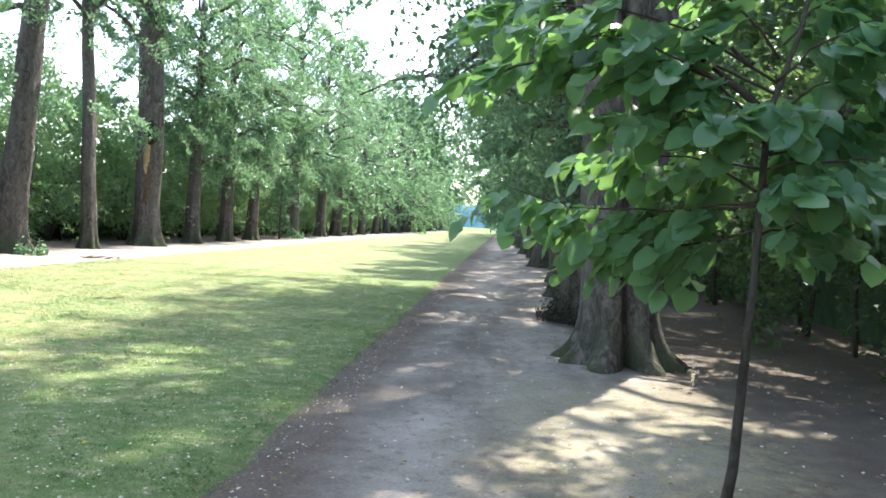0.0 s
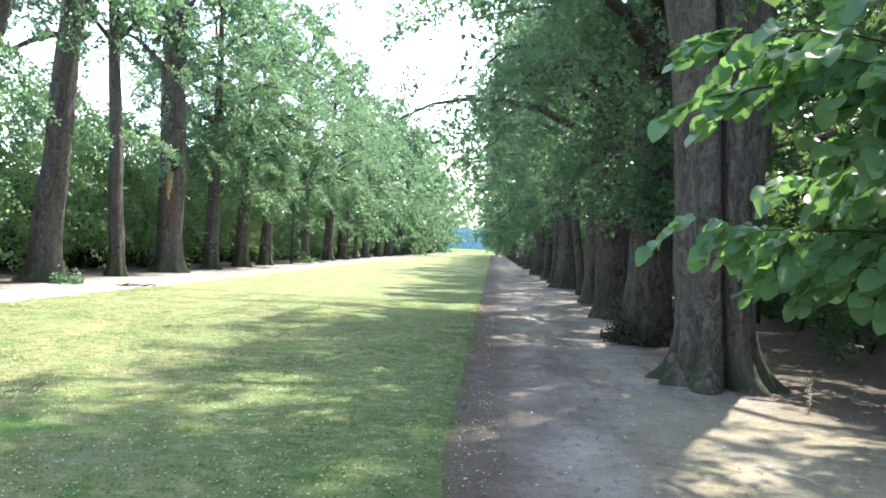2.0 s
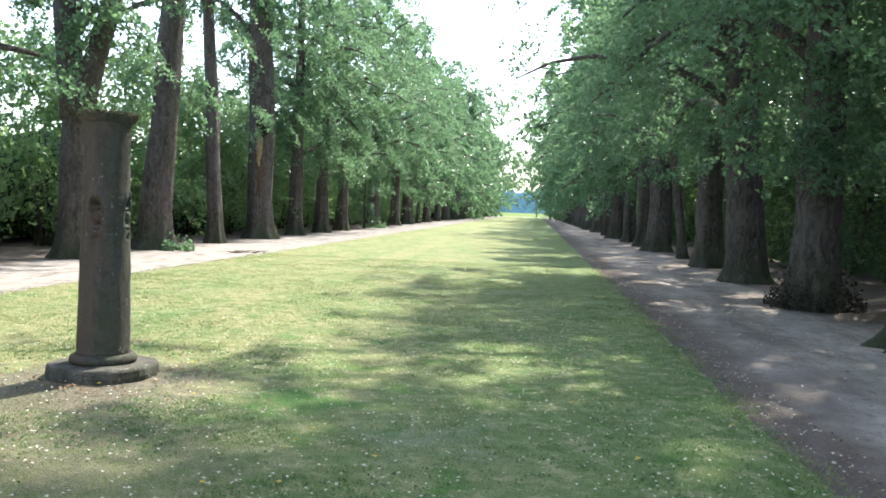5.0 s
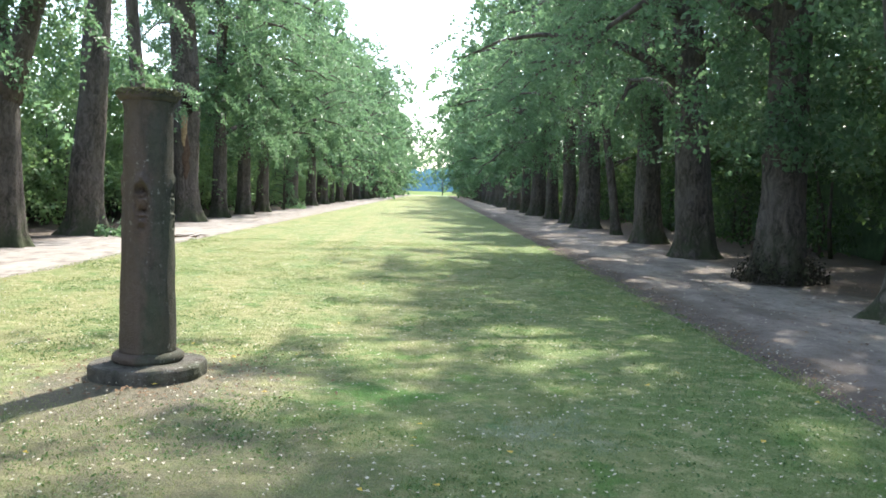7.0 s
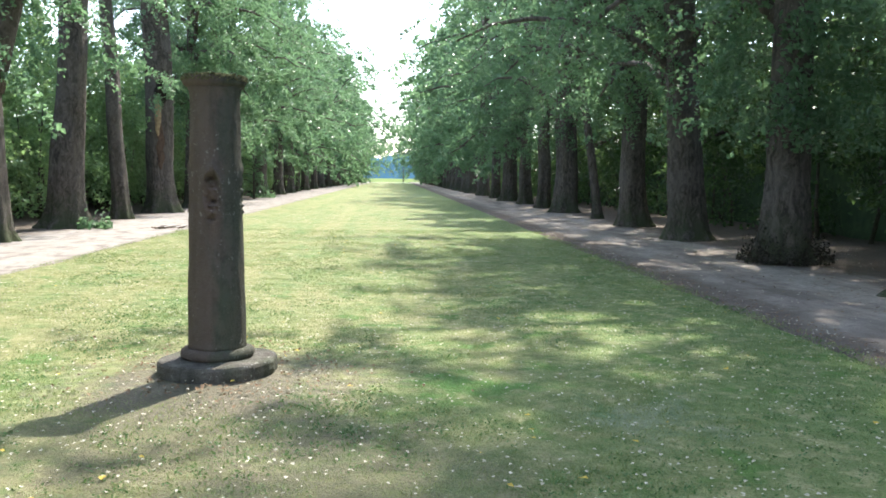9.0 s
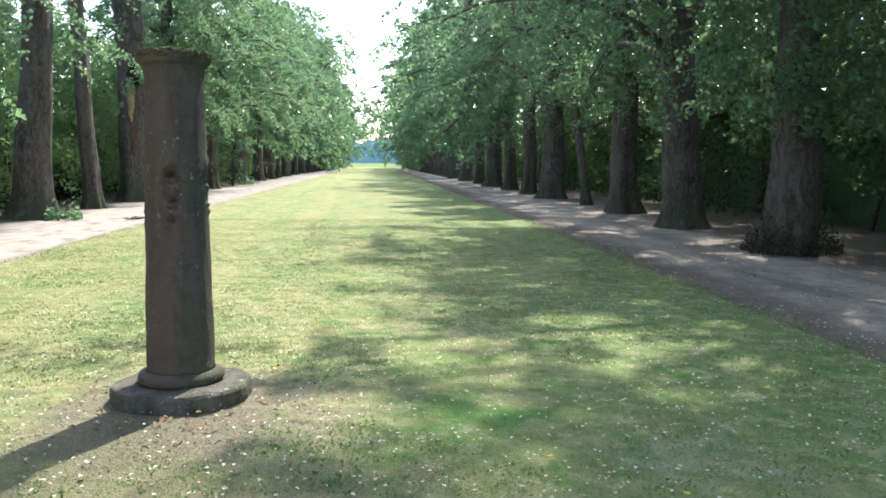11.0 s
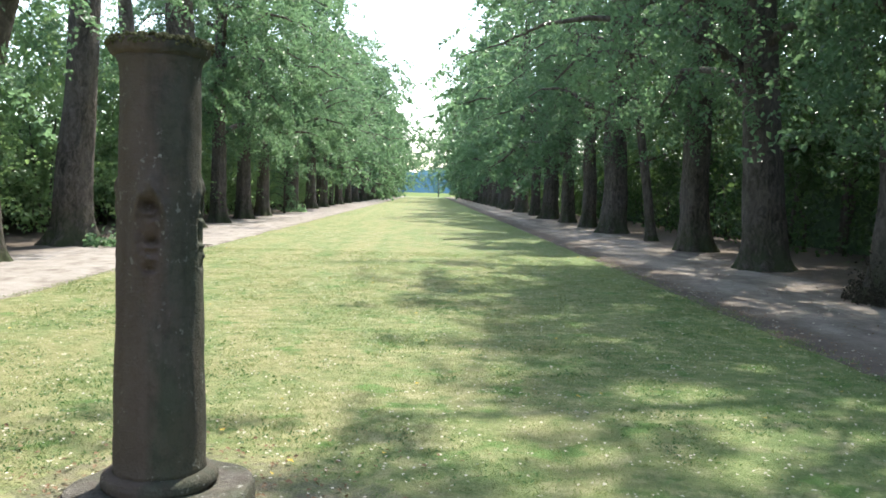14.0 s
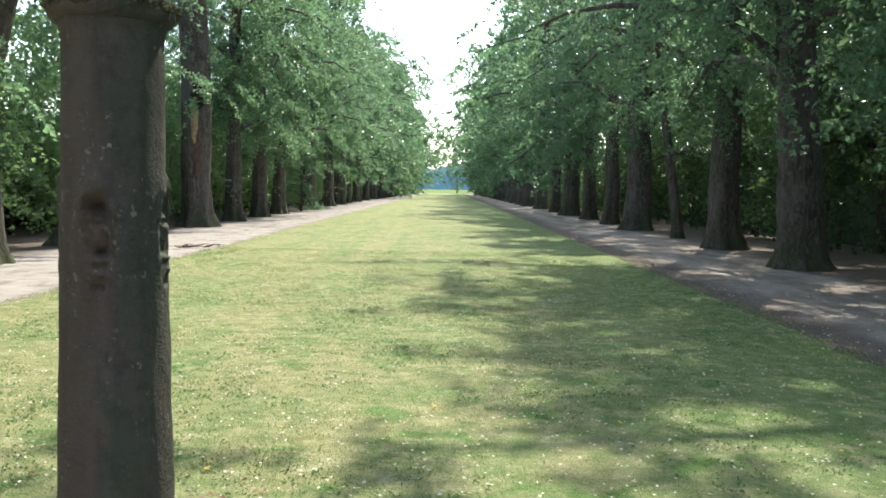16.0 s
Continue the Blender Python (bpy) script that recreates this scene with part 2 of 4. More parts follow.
GROUND, LAWN = ground_material(), lawn_material()


def stone_material(name, dark, pale, green, red=0.7, algae=False):
    k = Mat(name, 0.88, 0.2)
    run = k.noise(k.scaled(k.co, (1, 1, 0.22)), 5.0, 5.0, 0.6)
    grain = k.noise(k.co, 60.0, 4.0, 0.7)
    c = k.ramp(k.math("ADD", k.math("MULTIPLY", run, 0.75), k.math("MULTIPLY", grain, 0.25)), [(0.3, dark), (0.52, tuple((a + b) / 2 for a, b in zip(dark, pale))), (0.75, pale)])
    long = k.scaled(k.co, (1, 1, 0.3))
    c = k.mix(k.math("MULTIPLY", k.grey(k.noise(long, 3.2, 4.0), 0.48, 0.62), 0.75), c, green)
    c = k.mix(k.math("MULTIPLY", k.grey(k.noise(long, 4.3, 3.0), 0.52, 0.64), red), c, (0.13, 0.075, 0.06))
    c = k.mix(k.math("MULTIPLY", k.grey(k.noise(k.scaled(k.co, (1, 1, 0.08)), 11.0, 4.0), 0.55, 0.7), 0.6), c, (0.035, 0.032, 0.03))
    c = k.mix(k.math("MULTIPLY", k.grey(k.noise(k.co, 13.0, 6.0, 0.7), 0.47, 0.6), 0.6), c, k.mix(0.6, c, (0.02, 0.017, 0.015)))
    c = k.mix(k.math("MULTIPLY", k.grey(k.noise(k.scaled(k.co, (1, 1, 0.45)), 8.0, 5.0, 0.65), 0.54, 0.64), red * 0.6), c, (0.17, 0.115, 0.095))
    spots = k.noise(k.co, 30.0, 3.0, 0.6)
    few = k.grey(k.noise(k.co, 4.0, 3.0), 0.46, 0.60)
    c = k.mix(k.math("MULTIPLY", k.math("MULTIPLY", k.grey(spots, 0.61, 0.68), few), 0.75), c, (0.36, 0.36, 0.32))
    if algae:
        side = k.t.nodes.new("ShaderNodeSeparateXYZ")
        k.link(k.co, side.inputs[0])
        edge = k.math("ADD", side.outputs[0], k.math("MULTIPLY", k.math("SUBTRACT", k.noise(long, 6.0, 5.0, 0.65), 0.5), 0.35))
        c = k.mix(k.math("MULTIPLY", k.grey(edge, 0.06, 0.13), 0.6), c, k.mix(0.7, c, (0.05, 0.062, 0.04)))
        c = k.mix(k.math("MULTIPLY", k.grey(edge, 0.09, -0.02), 0.75), c, k.mix(0.75, c, (0.142, 0.1, 0.083)))
        # iron-red wash below the worn face
        wash = k.t.nodes.new("ShaderNodeVectorMath")
        wash.operation = "DISTANCE"
        wash.inputs[1].default_value = (0.01, -0.195, 0.36)
        k.link(k.scaled(k.co, (1, 1, 0.3)), wash.inputs[0])
        c = k.mix(k.math("MULTIPLY", k.grey(k.math("ADD", wash.outputs["Value"], k.math("MULTIPLY", k.math("SUBTRACT", k.noise(long, 14.0, 4.0, 0.6), 0.5), 0.12)), 0.09, 0.03), 0.7), c, k.mix(0.55, c, (0.14, 0.088, 0.072)))
    k.color(c)
    k.bump(k.math("ADD", k.math("MULTIPLY", run, 1.6), k.math("ADD", grain, k.noise(k.co, 16.0, 5.0, 0.65))), 0.85, 0.016)
    return k.m


STONE = stone_material("weathered_sandstone", (0.055, 0.048, 0.042), (0.15, 0.132, 0.115), (0.075, 0.088, 0.062), 0.3, True)
PLINTH = stone_material("plinth_stone", (0.062, 0.056, 0.047), (0.19, 0.176, 0.152), (0.075, 0.085, 0.055), 0.1)
MOSS = plain("moss", (0.05, 0.052, 0.025), (0.19, 0.185, 0.1), 30.0, 0.95, 0.1, 0.8, 0.02)


# distance haze is put into the colour, with a slight glow
def painted_haze_material(name, c, glow):
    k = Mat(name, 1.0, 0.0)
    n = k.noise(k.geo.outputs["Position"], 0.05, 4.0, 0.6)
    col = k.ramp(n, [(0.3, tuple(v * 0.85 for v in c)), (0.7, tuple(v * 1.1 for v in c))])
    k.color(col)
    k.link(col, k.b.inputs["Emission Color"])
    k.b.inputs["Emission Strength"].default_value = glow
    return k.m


FAR_WOOD = painted_haze_material("far_wood_painted_haze", (0.045, 0.10, 0.145), 0.55)
FIELD = plain("far_field", (0.11, 0.15, 0.06), (0.16, 0.20, 0.085), 0.08, 1.0, 0.0)
LITTER = [plain("pale_dry_leaf", (0.42, 0.38, 0.29), (0.62, 0.58, 0.47), 30.0), plain("yellow_leaf", (0.45, 0.33, 0.06), (0.55, 0.42, 0.10), 30.0), plain("brown_leaf", (0.16, 0.10, 0.06), (0.26, 0.17, 0.10), 30.0)]


# ---- mesh helpers ----
def mesh(name, v, f, mat, smooth=True):
    me = bpy.data.meshes.new(name)
    me.from_pydata([tuple(p) for p in v] if not isinstance(v, np.ndarray) else v.tolist(), [], f if not isinstance(f, np.ndarray) else f.tolist())
    me.materials.append(mat)
    me.shade_smooth() if smooth else me.shade_flat()
    me.update()
    return me


def part(name, me, parent, label="", at=None):
    ob = new(name, me)
    ob.parent = parent
    if at is not None:
        ob.matrix_basis = at
    return tagged(ob, label)


def thing(name, label, category, at, group="", kind=""):
    ob = new(name)
    ob.empty_display_size = 0.2
    ob.matrix_basis = at
    return tagged(ob, label, category, group, kind)


def tube(points, radii, n=8, cap=True):
    """Vertices and faces of a round tube along points."""
    v, f = [], []
    pts = [Vector(p) for p in points]
    for i, p in enumerate(pts):
        d = (pts[min(i + 1, len(pts) - 1)] - pts[max(i - 1, 0)]).normalized()
        u = d.orthogonal().normalized() if i == 0 else (u - d * u.dot(d)).normalized()
        w = d.cross(u)
        for j in range(n):
            a = 2 * math.pi * j / n
            v.append(p + (u * math.cos(a) + w * math.sin(a)) * radii[i])
    for i in range(len(pts) - 1):
        for j in range(n):
            k = (j + 1) % n
            f.append((i * n + j, i * n + k, i * n + n + k, i * n + n + j))
    if cap:
        f.append(tuple(range(n))[::-1])
        f.append(tuple(range((len(pts) - 1) * n, len(pts) * n)))
    return v, f


def revolve(profile, n=48, wob=0.0, seed=0):
    v, f = [], []
    for i, (r, z) in enumerate(profile):
        for j in range(n):
            a = 2 * math.pi * j / n
            d = wob * noise.noise(Vector((math.cos(a) * 2.2, math.sin(a) * 2.2, z * 5 + seed)))
            v.append(((r + d) * math.cos(a), (r + d) * math.sin(a), z + d * 0.4))
    for i in range(len(profile) - 1):
        for j in range(n):
            k = (j + 1) % n
            f.append((i * n + j, i * n + k, i * n + n + k, i * n + n + j))
    f.append(tuple(range((len(profile) - 1) * n, len(profile) * n)))
    f.append(tuple(range(n))[::-1])
    return v, f


def leaves(at, size, seed, up=0.75, hang=0.25, wide=0.72):
    """Folded four-cornered leaves at the rows of at: points, faces."""
    g = np.random.default_rng(seed)
    n = len(at)
    nrm = g.normal(size=(n, 3)) * (1 - up) * 1.6
    nrm[:, 2] += up
    nrm /= np.linalg.norm(nrm, axis=1)[:, None]
    d = g.normal(size=(n, 3))
    d[:, 2] -= hang * 2
    d -= nrm * (d * nrm).sum(1)[:, None]
    d /= np.linalg.norm(d, axis=1)[:, None] + 1e-9
    s = np.cross(nrm, d)
    l = size * g.uniform(0.65, 1.25, size=(n, 1))
    w = l * wide * 0.5
    fold = nrm * l * 0.10
    v = np.stack([at - d * l * 0.5, at - d * l * 0.1 + s * w + fold, at + d * l * 0.5 - fold * 0.8, at - d * l * 0.1 - s * w + fold], 1).reshape(-1, 3)
    k = np.arange(n)[:, None] * 4
    return v, np.concatenate([k + np.array([[0, 2, 1]]), k + np.array([[0, 3, 2]])])


# ---- setting ----
def ground_sheet():
    xs = np.concatenate([np.linspace(-900, -24, 12), np.linspace(-20, 14, 69), np.linspace(18, 900, 12)])
    ys = np.concatenate([np.linspace(-400, -12, 8), np.linspace(-8, 40, 97), np.linspace(45, 300, 30), np.linspace(350, 2500, 10)])
    v = []
    for y in ys:
        for x in xs:
            near = max(0.0, 1 - abs(x + 5) / 22) * max(0.0, 1 - abs(y - 15) / 40)
            z = near * 0.05 * noise.noise(Vector((x * 0.7, y * 0.7, 3.0)))
            z = min(z, 0.012) if -10.4 < x < 0.3 else z
            v.append((x, y, z - (0.012 if -10.4 < x < 0.3 else 0)))
    n = len(xs)
    f = [(j * n + i, j * n + i + 1, j * n + n + i + 1, j * n + n + i) for j in range(len(ys) - 1) for i in range(n - 1)]
    ob = new("ground", mesh("ground", v, f, GROUND))
    return tagged(ob, "brown earth and pale gravel between the tree rows", "ground", kind="structure")


def lawn_sheet():
    ys = np.concatenate([np.arange(-8, 30, 0.12), np.arange(30, 90, 0.5), np.arange(90, 241, 2.0)])
    cols = 41
    v = []
    for y in ys:
        e0 = -9.98 + 0.16 * noise.noise(Vector((0, y * 0.5, 0))) + 0.06 * noise.noise(Vector((0, y * 2.7, 5)))
        e1 = 0.0 + 0.05 * noise.noise(Vector((4, y * 0.8, 0))) + 0.035 * noise.noise(Vector((7, y * 3.6, 5)))
        for i in range(cols):
            x = e0 + (e1 - e0) * i / (cols - 1)
            z = 0.028 + 0.012 * noise.noise(Vector((x * 0.8, y * 0.8, 9)))
            v.append((x, y, z if 0 < i < cols - 1 else -0.03))
    n = cols
    f = [(j * n + i, j * n + i + 1, j * n + n + i + 1, j * n + n + i) for j in range(len(ys) - 1) for i in range(n - 1)]
    return tagged(new("lawn", mesh("lawn", v, f, LAWN)), "long mown lawn, green with dry yellow patches", "lawn", kind="structure")


ground_sheet()
lawn_sheet()


def distance():
    """Field, wood with painted haze and its ragged top at the avenue's far end."""
    me = mesh("field", [(-400, 236, 0.02), (400, 236, 0.02), (400, 690, 0.02), (-400, 690, 0.02)], [(0, 1, 2, 3)], FIELD)
    tagged(new("field", me), "sunny pale green meadow beyond the avenue", "field", kind="structure")
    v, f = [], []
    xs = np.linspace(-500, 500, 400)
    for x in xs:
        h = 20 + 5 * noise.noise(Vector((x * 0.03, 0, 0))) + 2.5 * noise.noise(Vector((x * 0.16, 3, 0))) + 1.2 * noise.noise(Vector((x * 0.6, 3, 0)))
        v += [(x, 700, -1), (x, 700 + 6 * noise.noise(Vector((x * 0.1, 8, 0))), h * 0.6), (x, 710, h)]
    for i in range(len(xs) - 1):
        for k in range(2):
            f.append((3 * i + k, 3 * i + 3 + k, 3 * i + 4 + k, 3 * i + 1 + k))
    tagged(new("backdrop", mesh("backdrop", v, f, FAR_WOOD)), "wood on the horizon with painted blue haze", "wood", kind="structure")


distance()


# ---- trees ----
def pad(g, c, d, long, wide, count):
    """Places of the leaves on one drooping, tilted spray round c along d."""
    u = np.sqrt(g.uniform(0, 1, count))
    a = g.uniform(0, 2 * math.pi, count)
    p, q = u * np.cos(a), u * np.sin(a) * (1 + 0.25 * np.sin(a * 5))
    s = np.array([-d[1], d[0], g.normal() * 0.45])
    way = d + np.array([0, 0, g.uniform(-1.0, 0.2)])
    at = c + np.outer(p * long, way) + np.outer(q * wide, s)
    at[:, 2] -= g.uniform(0.15, 0.5) * (p + 0.5) * np.abs(p + 0.5) * long + 0.4 * wide * q * q
    return at + g.normal(size=(count, 3)) * np.array([0.055, 0.055, 0.085])


def crown_parts(seed, z0, z1, reach, limbs, per, size, droop=0.0, sprays=0, low=2.4, full=1.0, top=0.25, tight=False, fine=9.5, coarse=1.9, least=1.7, inner=0, gaps=0.38):
    """Limbs (tubes) and the leaves of one crown round the z axis; above fine the leaves are fewer and larger."""
    g = np.random.default_rng(seed)
    tubes, spots, sizes = [], [], []

    def spray(c, d, scale=1.0):
        k = coarse if c[2] > fine else 1.0
        if c[2] > fine and g.uniform(0, 1) < gaps:
            return
        m = int(g.uniform(62, 150) * full / k ** 1.5 * scale)
        at = pad(g, c, d, g.uniform(0.55, 1.1) * scale, g.uniform(0.2, 0.42) * scale, m)
        spots.append(at)
        sizes.append(np.full((m, 1), size * k))

    for i in range(limbs):
        u = (i + 0.5) / limbs
        z = z0 + (z1 - z0) * u * 0.92
        a = i * 2.4 + g.uniform(-0.9, 0.9)
        prof = 1.1 - (1.1 - top) * max(0.0, u - 0.5) / 0.5 if top < 0.5 else 0.8 + 0.35 * math.sin(math.pi * min(1.0, u * 1.25)) - 0.25 * max(0.0, u - 0.75) / 0.25
        ln = reach * prof * g.uniform(0.6, 1.25)
        sag = droop if u < 0.55 else 0.0
        rise = (0.55 + 0.35 * g.uniform(0, 1)) if sag else 1.25 + 0.6 * u
        pts, p = [], np.array([0.0, 0.0, z])
        out = np.array([math.cos(a), math.sin(a), 0.0])
        for k in range(7):
            t = k / 6
            pts.append(p.copy())
            lift = rise * (1 - 1.15 * t) - sag * 1.3 * t
            step = out + np.array([0, 0, lift]) + g.normal(size=3) * 0.16
            p = p + step / np.linalg.norm(step) * ln / 6
        r0 = 0.05 + 0.09 * (1 - u)
        tubes.append(tube(pts, [r0 * (1 - 0.82 * k / 6) for k in range(7)], 7))
        for s in range(per):
            t = 0.22 + 0.78 * (s + g.uniform(0, 1)) / per
            k = min(5, int(t * 6))
            base = pts[k] + (pts[k + 1] - pts[k]) * (t * 6 - k)
            d = g.normal(size=3) * np.array([1, 1, 0.6]) + out * 0.4
            d /= np.linalg.norm(d)
            sl = ln * 0.36 * g.uniform(0.5, 1.1)
            flat = np.array([d[0], d[1], 0.0]) / (math.hypot(d[0], d[1]) + 1e-6)
            for q in (0.55, 1.0):
                spray(base + d * sl * q + np.array([0, 0, -0.3 * q * q]), flat)
    for i in range(sprays):
        a, z = g.uniform(0, 2 * math.pi), low + (z0 + 4.5 - low) * g.uniform(0, 1)
        r = g.uniform(0.5, 2.6) if z > low + 0.8 and not tight else g.uniform(0.6, 1.7)
        d = np.array([math.cos(a), math.sin(a), 0.0])
        spray(d * r + np.array([0, 0, z]), d, 0.62 if not tight else 0.75)
    for i in range(inner):
        a, u = g.uniform(0, 2 * math.pi), (i + 0.5) / inner
        d = np.array([math.cos(a), math.sin(a), 0.0])
        spray(d * g.uniform(0.5, 1.9) + np.array([0, 0, z0 + 1.5 + (z1 - z0 - 2.5) * u * 0.72]), d)
    at, ks = np.concatenate(spots), np.concatenate(sizes)
    # twigs break off below the browsing line
    keep = at[:, 2] > least
    v, f = leaves(at[keep], ks[keep], seed + 1, up=0.6, hang=0.5)
    return tubes, (v, f)


def make_crown(*args, mat=LEAF, **kw):
    tubes, (v, f) = crown_parts(*args, **kw)
    return [mesh("limb", a, b, BARK) for a, b in tubes], mesh("crown", v, f, mat, False)


CROWNS = {
    "old_a": make_crown(10, 9.0, 20.0, 3.7, 16, 6, 0.17, full=1.0, coarse=1.3, gaps=0.0),
    "high_a": make_crown(11, 8.5, 20.0, 3.7, 16, 6, 0.125, sprays=20, low=4.6, full=1.3, inner=4),
    "high_b": make_crown(12, 7.6, 19.5, 3.9, 17, 6, 0.125, sprays=44, low=4.0, full=1.3, inner=5),
    "low_a": make_crown(13, 3.4, 19.5, 4.7, 27, 6, 0.118, droop=0.55, low=2.9, sprays=40, full=1.0, gaps=0.28),
    "low_b": make_crown(14, 3.6, 20.5, 4.9, 27, 6, 0.118, droop=0.7, low=2.8, sprays=40, full=1.0, gaps=0.28),
    "low_c": make_crown(15, 3.2, 19.0, 4.6, 27, 6, 0.135, droop=0.4, low=2.8, sprays=36, full=0.95),
    "low_d": make_crown(18, 3.4, 18.5, 5.2, 30, 6, 0.108, droop=0.7, sprays=170, low=2.1, full=1.2, tight=True, top=1.0, fine=8.5, gaps=0.0),
    "round_a": make_crown(23, 3.6, 17.5, 4.5, 26, 6, 0.14, droop=0.5, low=3.1, sprays=34, full=1.0, top=1.0, fine=12, coarse=1.5, inner=60),
    "round_b": make_crown(24, 3.9, 18.5, 4.3, 26, 6, 0.14, droop=0.65, low=3.2, sprays=34, full=1.0, top=1.0, fine=12, coarse=1.5, inner=60),
    "round_c": make_crown(25, 5.2, 18.0, 4.0, 20, 6, 0.118, droop=0.4, low=4.6, sprays=20, full=1.15, top=1.0),
    "far_a": make_crown(16, 2.8, 19.5, 5.2, 22, 5, 0.31, droop=0.5, sprays=12, full=0.3, top=1.0, fine=99, inner=24),
    "far_b": make_crown(17, 2.6, 18.5, 5.2, 22, 5, 0.31, droop=0.65, sprays=12, full=0.3, top=1.0, fine=99, inner=24),
    "end_a": make_crown(26, 1.8, 19.5, 7.2, 28, 6, 0.42, droop=0.8, sprays=20, low=1.4, full=0.19, top=1.0, fine=99, least=0.6, inner=16),
    "end_b": make_crown(27, 1.9, 18.5, 7.5, 28, 6, 0.42, droop=0.7, sprays=20, low=1.4, full=0.19, top=1.0, fine=99, least=0.6, inner=16),
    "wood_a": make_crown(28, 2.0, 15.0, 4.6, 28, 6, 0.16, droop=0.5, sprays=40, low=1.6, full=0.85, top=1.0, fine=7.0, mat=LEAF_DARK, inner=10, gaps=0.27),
    "shrub_a": make_crown(33, 0.7, 6.2, 2.5, 18, 3, 0.14, droop=0.3, sprays=26, low=0.5, full=0.46, top=1.0, fine=99, least=0.15, inner=10, mat=LEAF_HEDGE),
    "shrub_b": make_crown(34, 0.6, 5.4, 2.7, 18, 3, 0.14, droop=0.5, sprays=26, low=0.5, full=0.46, top=1.0, fine=99, least=0.15, inner=10, mat=LEAF_HEDGE),
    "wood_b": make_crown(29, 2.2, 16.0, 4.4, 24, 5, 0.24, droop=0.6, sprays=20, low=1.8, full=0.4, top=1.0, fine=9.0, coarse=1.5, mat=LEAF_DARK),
}


class Trunk:
    """A tapered, fluted trunk with root flare; groove: (angle, depth, height)."""

    def __init__(self, r, h, seed, lean=(0, 0), flare=0.38, lobes=7, groove=None, seg=32, taper=0.45, swell=0.0, mat=None):
        self.swell = swell
        g = random.Random(seed)
        self.ph = [g.uniform(0, 6.28) for _ in range(4)]
        self.r, self.h, self.seed, self.lean, self.flare, self.lobes, self.groove, self.seg, self.taper, self.mat = r, h, seed, lean, flare, lobes, groove, seg, taper, mat or BARK

    def point(self, a, z, proud=0.0):
        r, ph, seed, zz = self.r, self.ph, self.seed, max(z, 0)
        base = r * (1 - self.taper * zz / self.h + self.swell * min(zz, 6) / 6) + r * self.flare * math.exp(-zz / 0.28) + r * 0.06 * math.exp(-zz / 1.2)
        cx = self.lean[0] * zz + r * 0.28 * noise.noise(Vector((seed, zz * 0.3, 0)))
        cy = self.lean[1] * zz + r * 0.28 * noise.noise(Vector((seed, zz * 0.3, 7)))
        root = math.exp(-zz / 0.45)
        w = 1 + 0.05 * math.sin(3 * a + ph[0] + zz * 0.3) + 0.035 * math.sin(5 * a + ph[1] - zz * 0.4)
        w += (0.17 * root + 0.025) * math.sin(self.lobes * a + ph[2] + 0.5 * math.sin(2 * a))
        w += 0.11 * noise.noise(Vector((math.cos(a) * 1.6, math.sin(a) * 1.6, zz * 0.9 + seed))) + 0.05 * noise.noise(Vector((math.cos(a) * 5, math.sin(a) * 5, zz * 2.5 + seed)))
        if self.groove:
            d = (a - self.groove[0] + 0.055 * zz + math.pi) % (2 * math.pi) - math.pi
            w -= self.groove[1] * math.exp(-((d / (0.07 + 0.13 * math.exp(-zz / 0.5))) ** 2)) * (1 if zz < self.groove[2] else math.exp(self.groove[2] - zz))
        return cx + (base * w + proud) * math.cos(a), cy + (base * w + proud) * math.sin(a), z

    def mesh(self):
        rows, seg = 46, self.seg
        v = [self.point(2 * math.pi * j / seg, -0.12 + (self.h + 0.12) * (i / (rows - 1)) ** 1.7) for i in range(rows) for j in range(seg)]
        f = [(i * seg + j, i * seg + (j + 1) % seg, i * seg + seg + (j + 1) % seg, i * seg + seg + j) for i in range(rows - 1) for j in range(seg)]
        f.append(tuple(range((rows - 1) * seg, rows * seg)))
        return mesh("trunk", v, f, self.mat)

    def patch(self, name, mat, a0, half, z0, z1, proud, rough=0.3, seed=0):
        """A strip of bare wood or bark lying on the trunk's side, ragged at its rim."""
        v, f = [], []
        rows, cols = 24, 9
        for i in range(rows):
            z = z0 + (z1 - z0) * i / (rows - 1)
            e = math.sin(math.pi * (i + 0.4) / (rows - 0.2)) ** 0.5
            for j in range(cols):
                q = 2 * j / (cols - 1) - 1
                w = half * e * (1 + rough * noise.noise(Vector((z * 3, q, seed))))
                v.append(self.point(a0 + q * w, z, proud * (1 - q * q) - 0.02 * abs(q) ** 6 + 0.012 * noise.noise(Vector((z * 2, q * 6, seed)))))
        f = [(i * cols + j, i * cols + j + 1, i * cols + cols + j + 1, i * cols + cols + j) for i in range(rows - 1) for j in range(cols - 1)]
        return mesh(name, v, f, mat)


def tree(x, y, r, crown, turn, seed, label, group, lean=(0, 0), h=15.0, scale=1.0, drop=0.0, mat=None, **kw):
    t = thing("tree", label, "tree", pose(x, y, 0), group)
    wood = Trunk(r, h, seed, lean, mat=mat, **kw)
    part("trunk", wood.mesh(), t)
    limbs, top = CROWNS[crown]
    m = Matrix.Translation((lean[0] * 6, lean[1] * 6, -drop)) @ pose(0, 0, 0, 0, 0, turn) @ Matrix.Scale(scale, 4)
    for l in limbs:
        part("limb", l, t, at=m)
    part("crown", top, t, "dense heart-shaped green leaves", at=m)
    return t, wood


RIGHT, LEFT = "linden row by the gravel path", "linden row across the lawn"
DARK = "tall linden with dark bark and low hanging foliage"
HIGH = "old linden with a bare thick trunk and high crown"
FARL = "distant avenue linden with a full green crown"

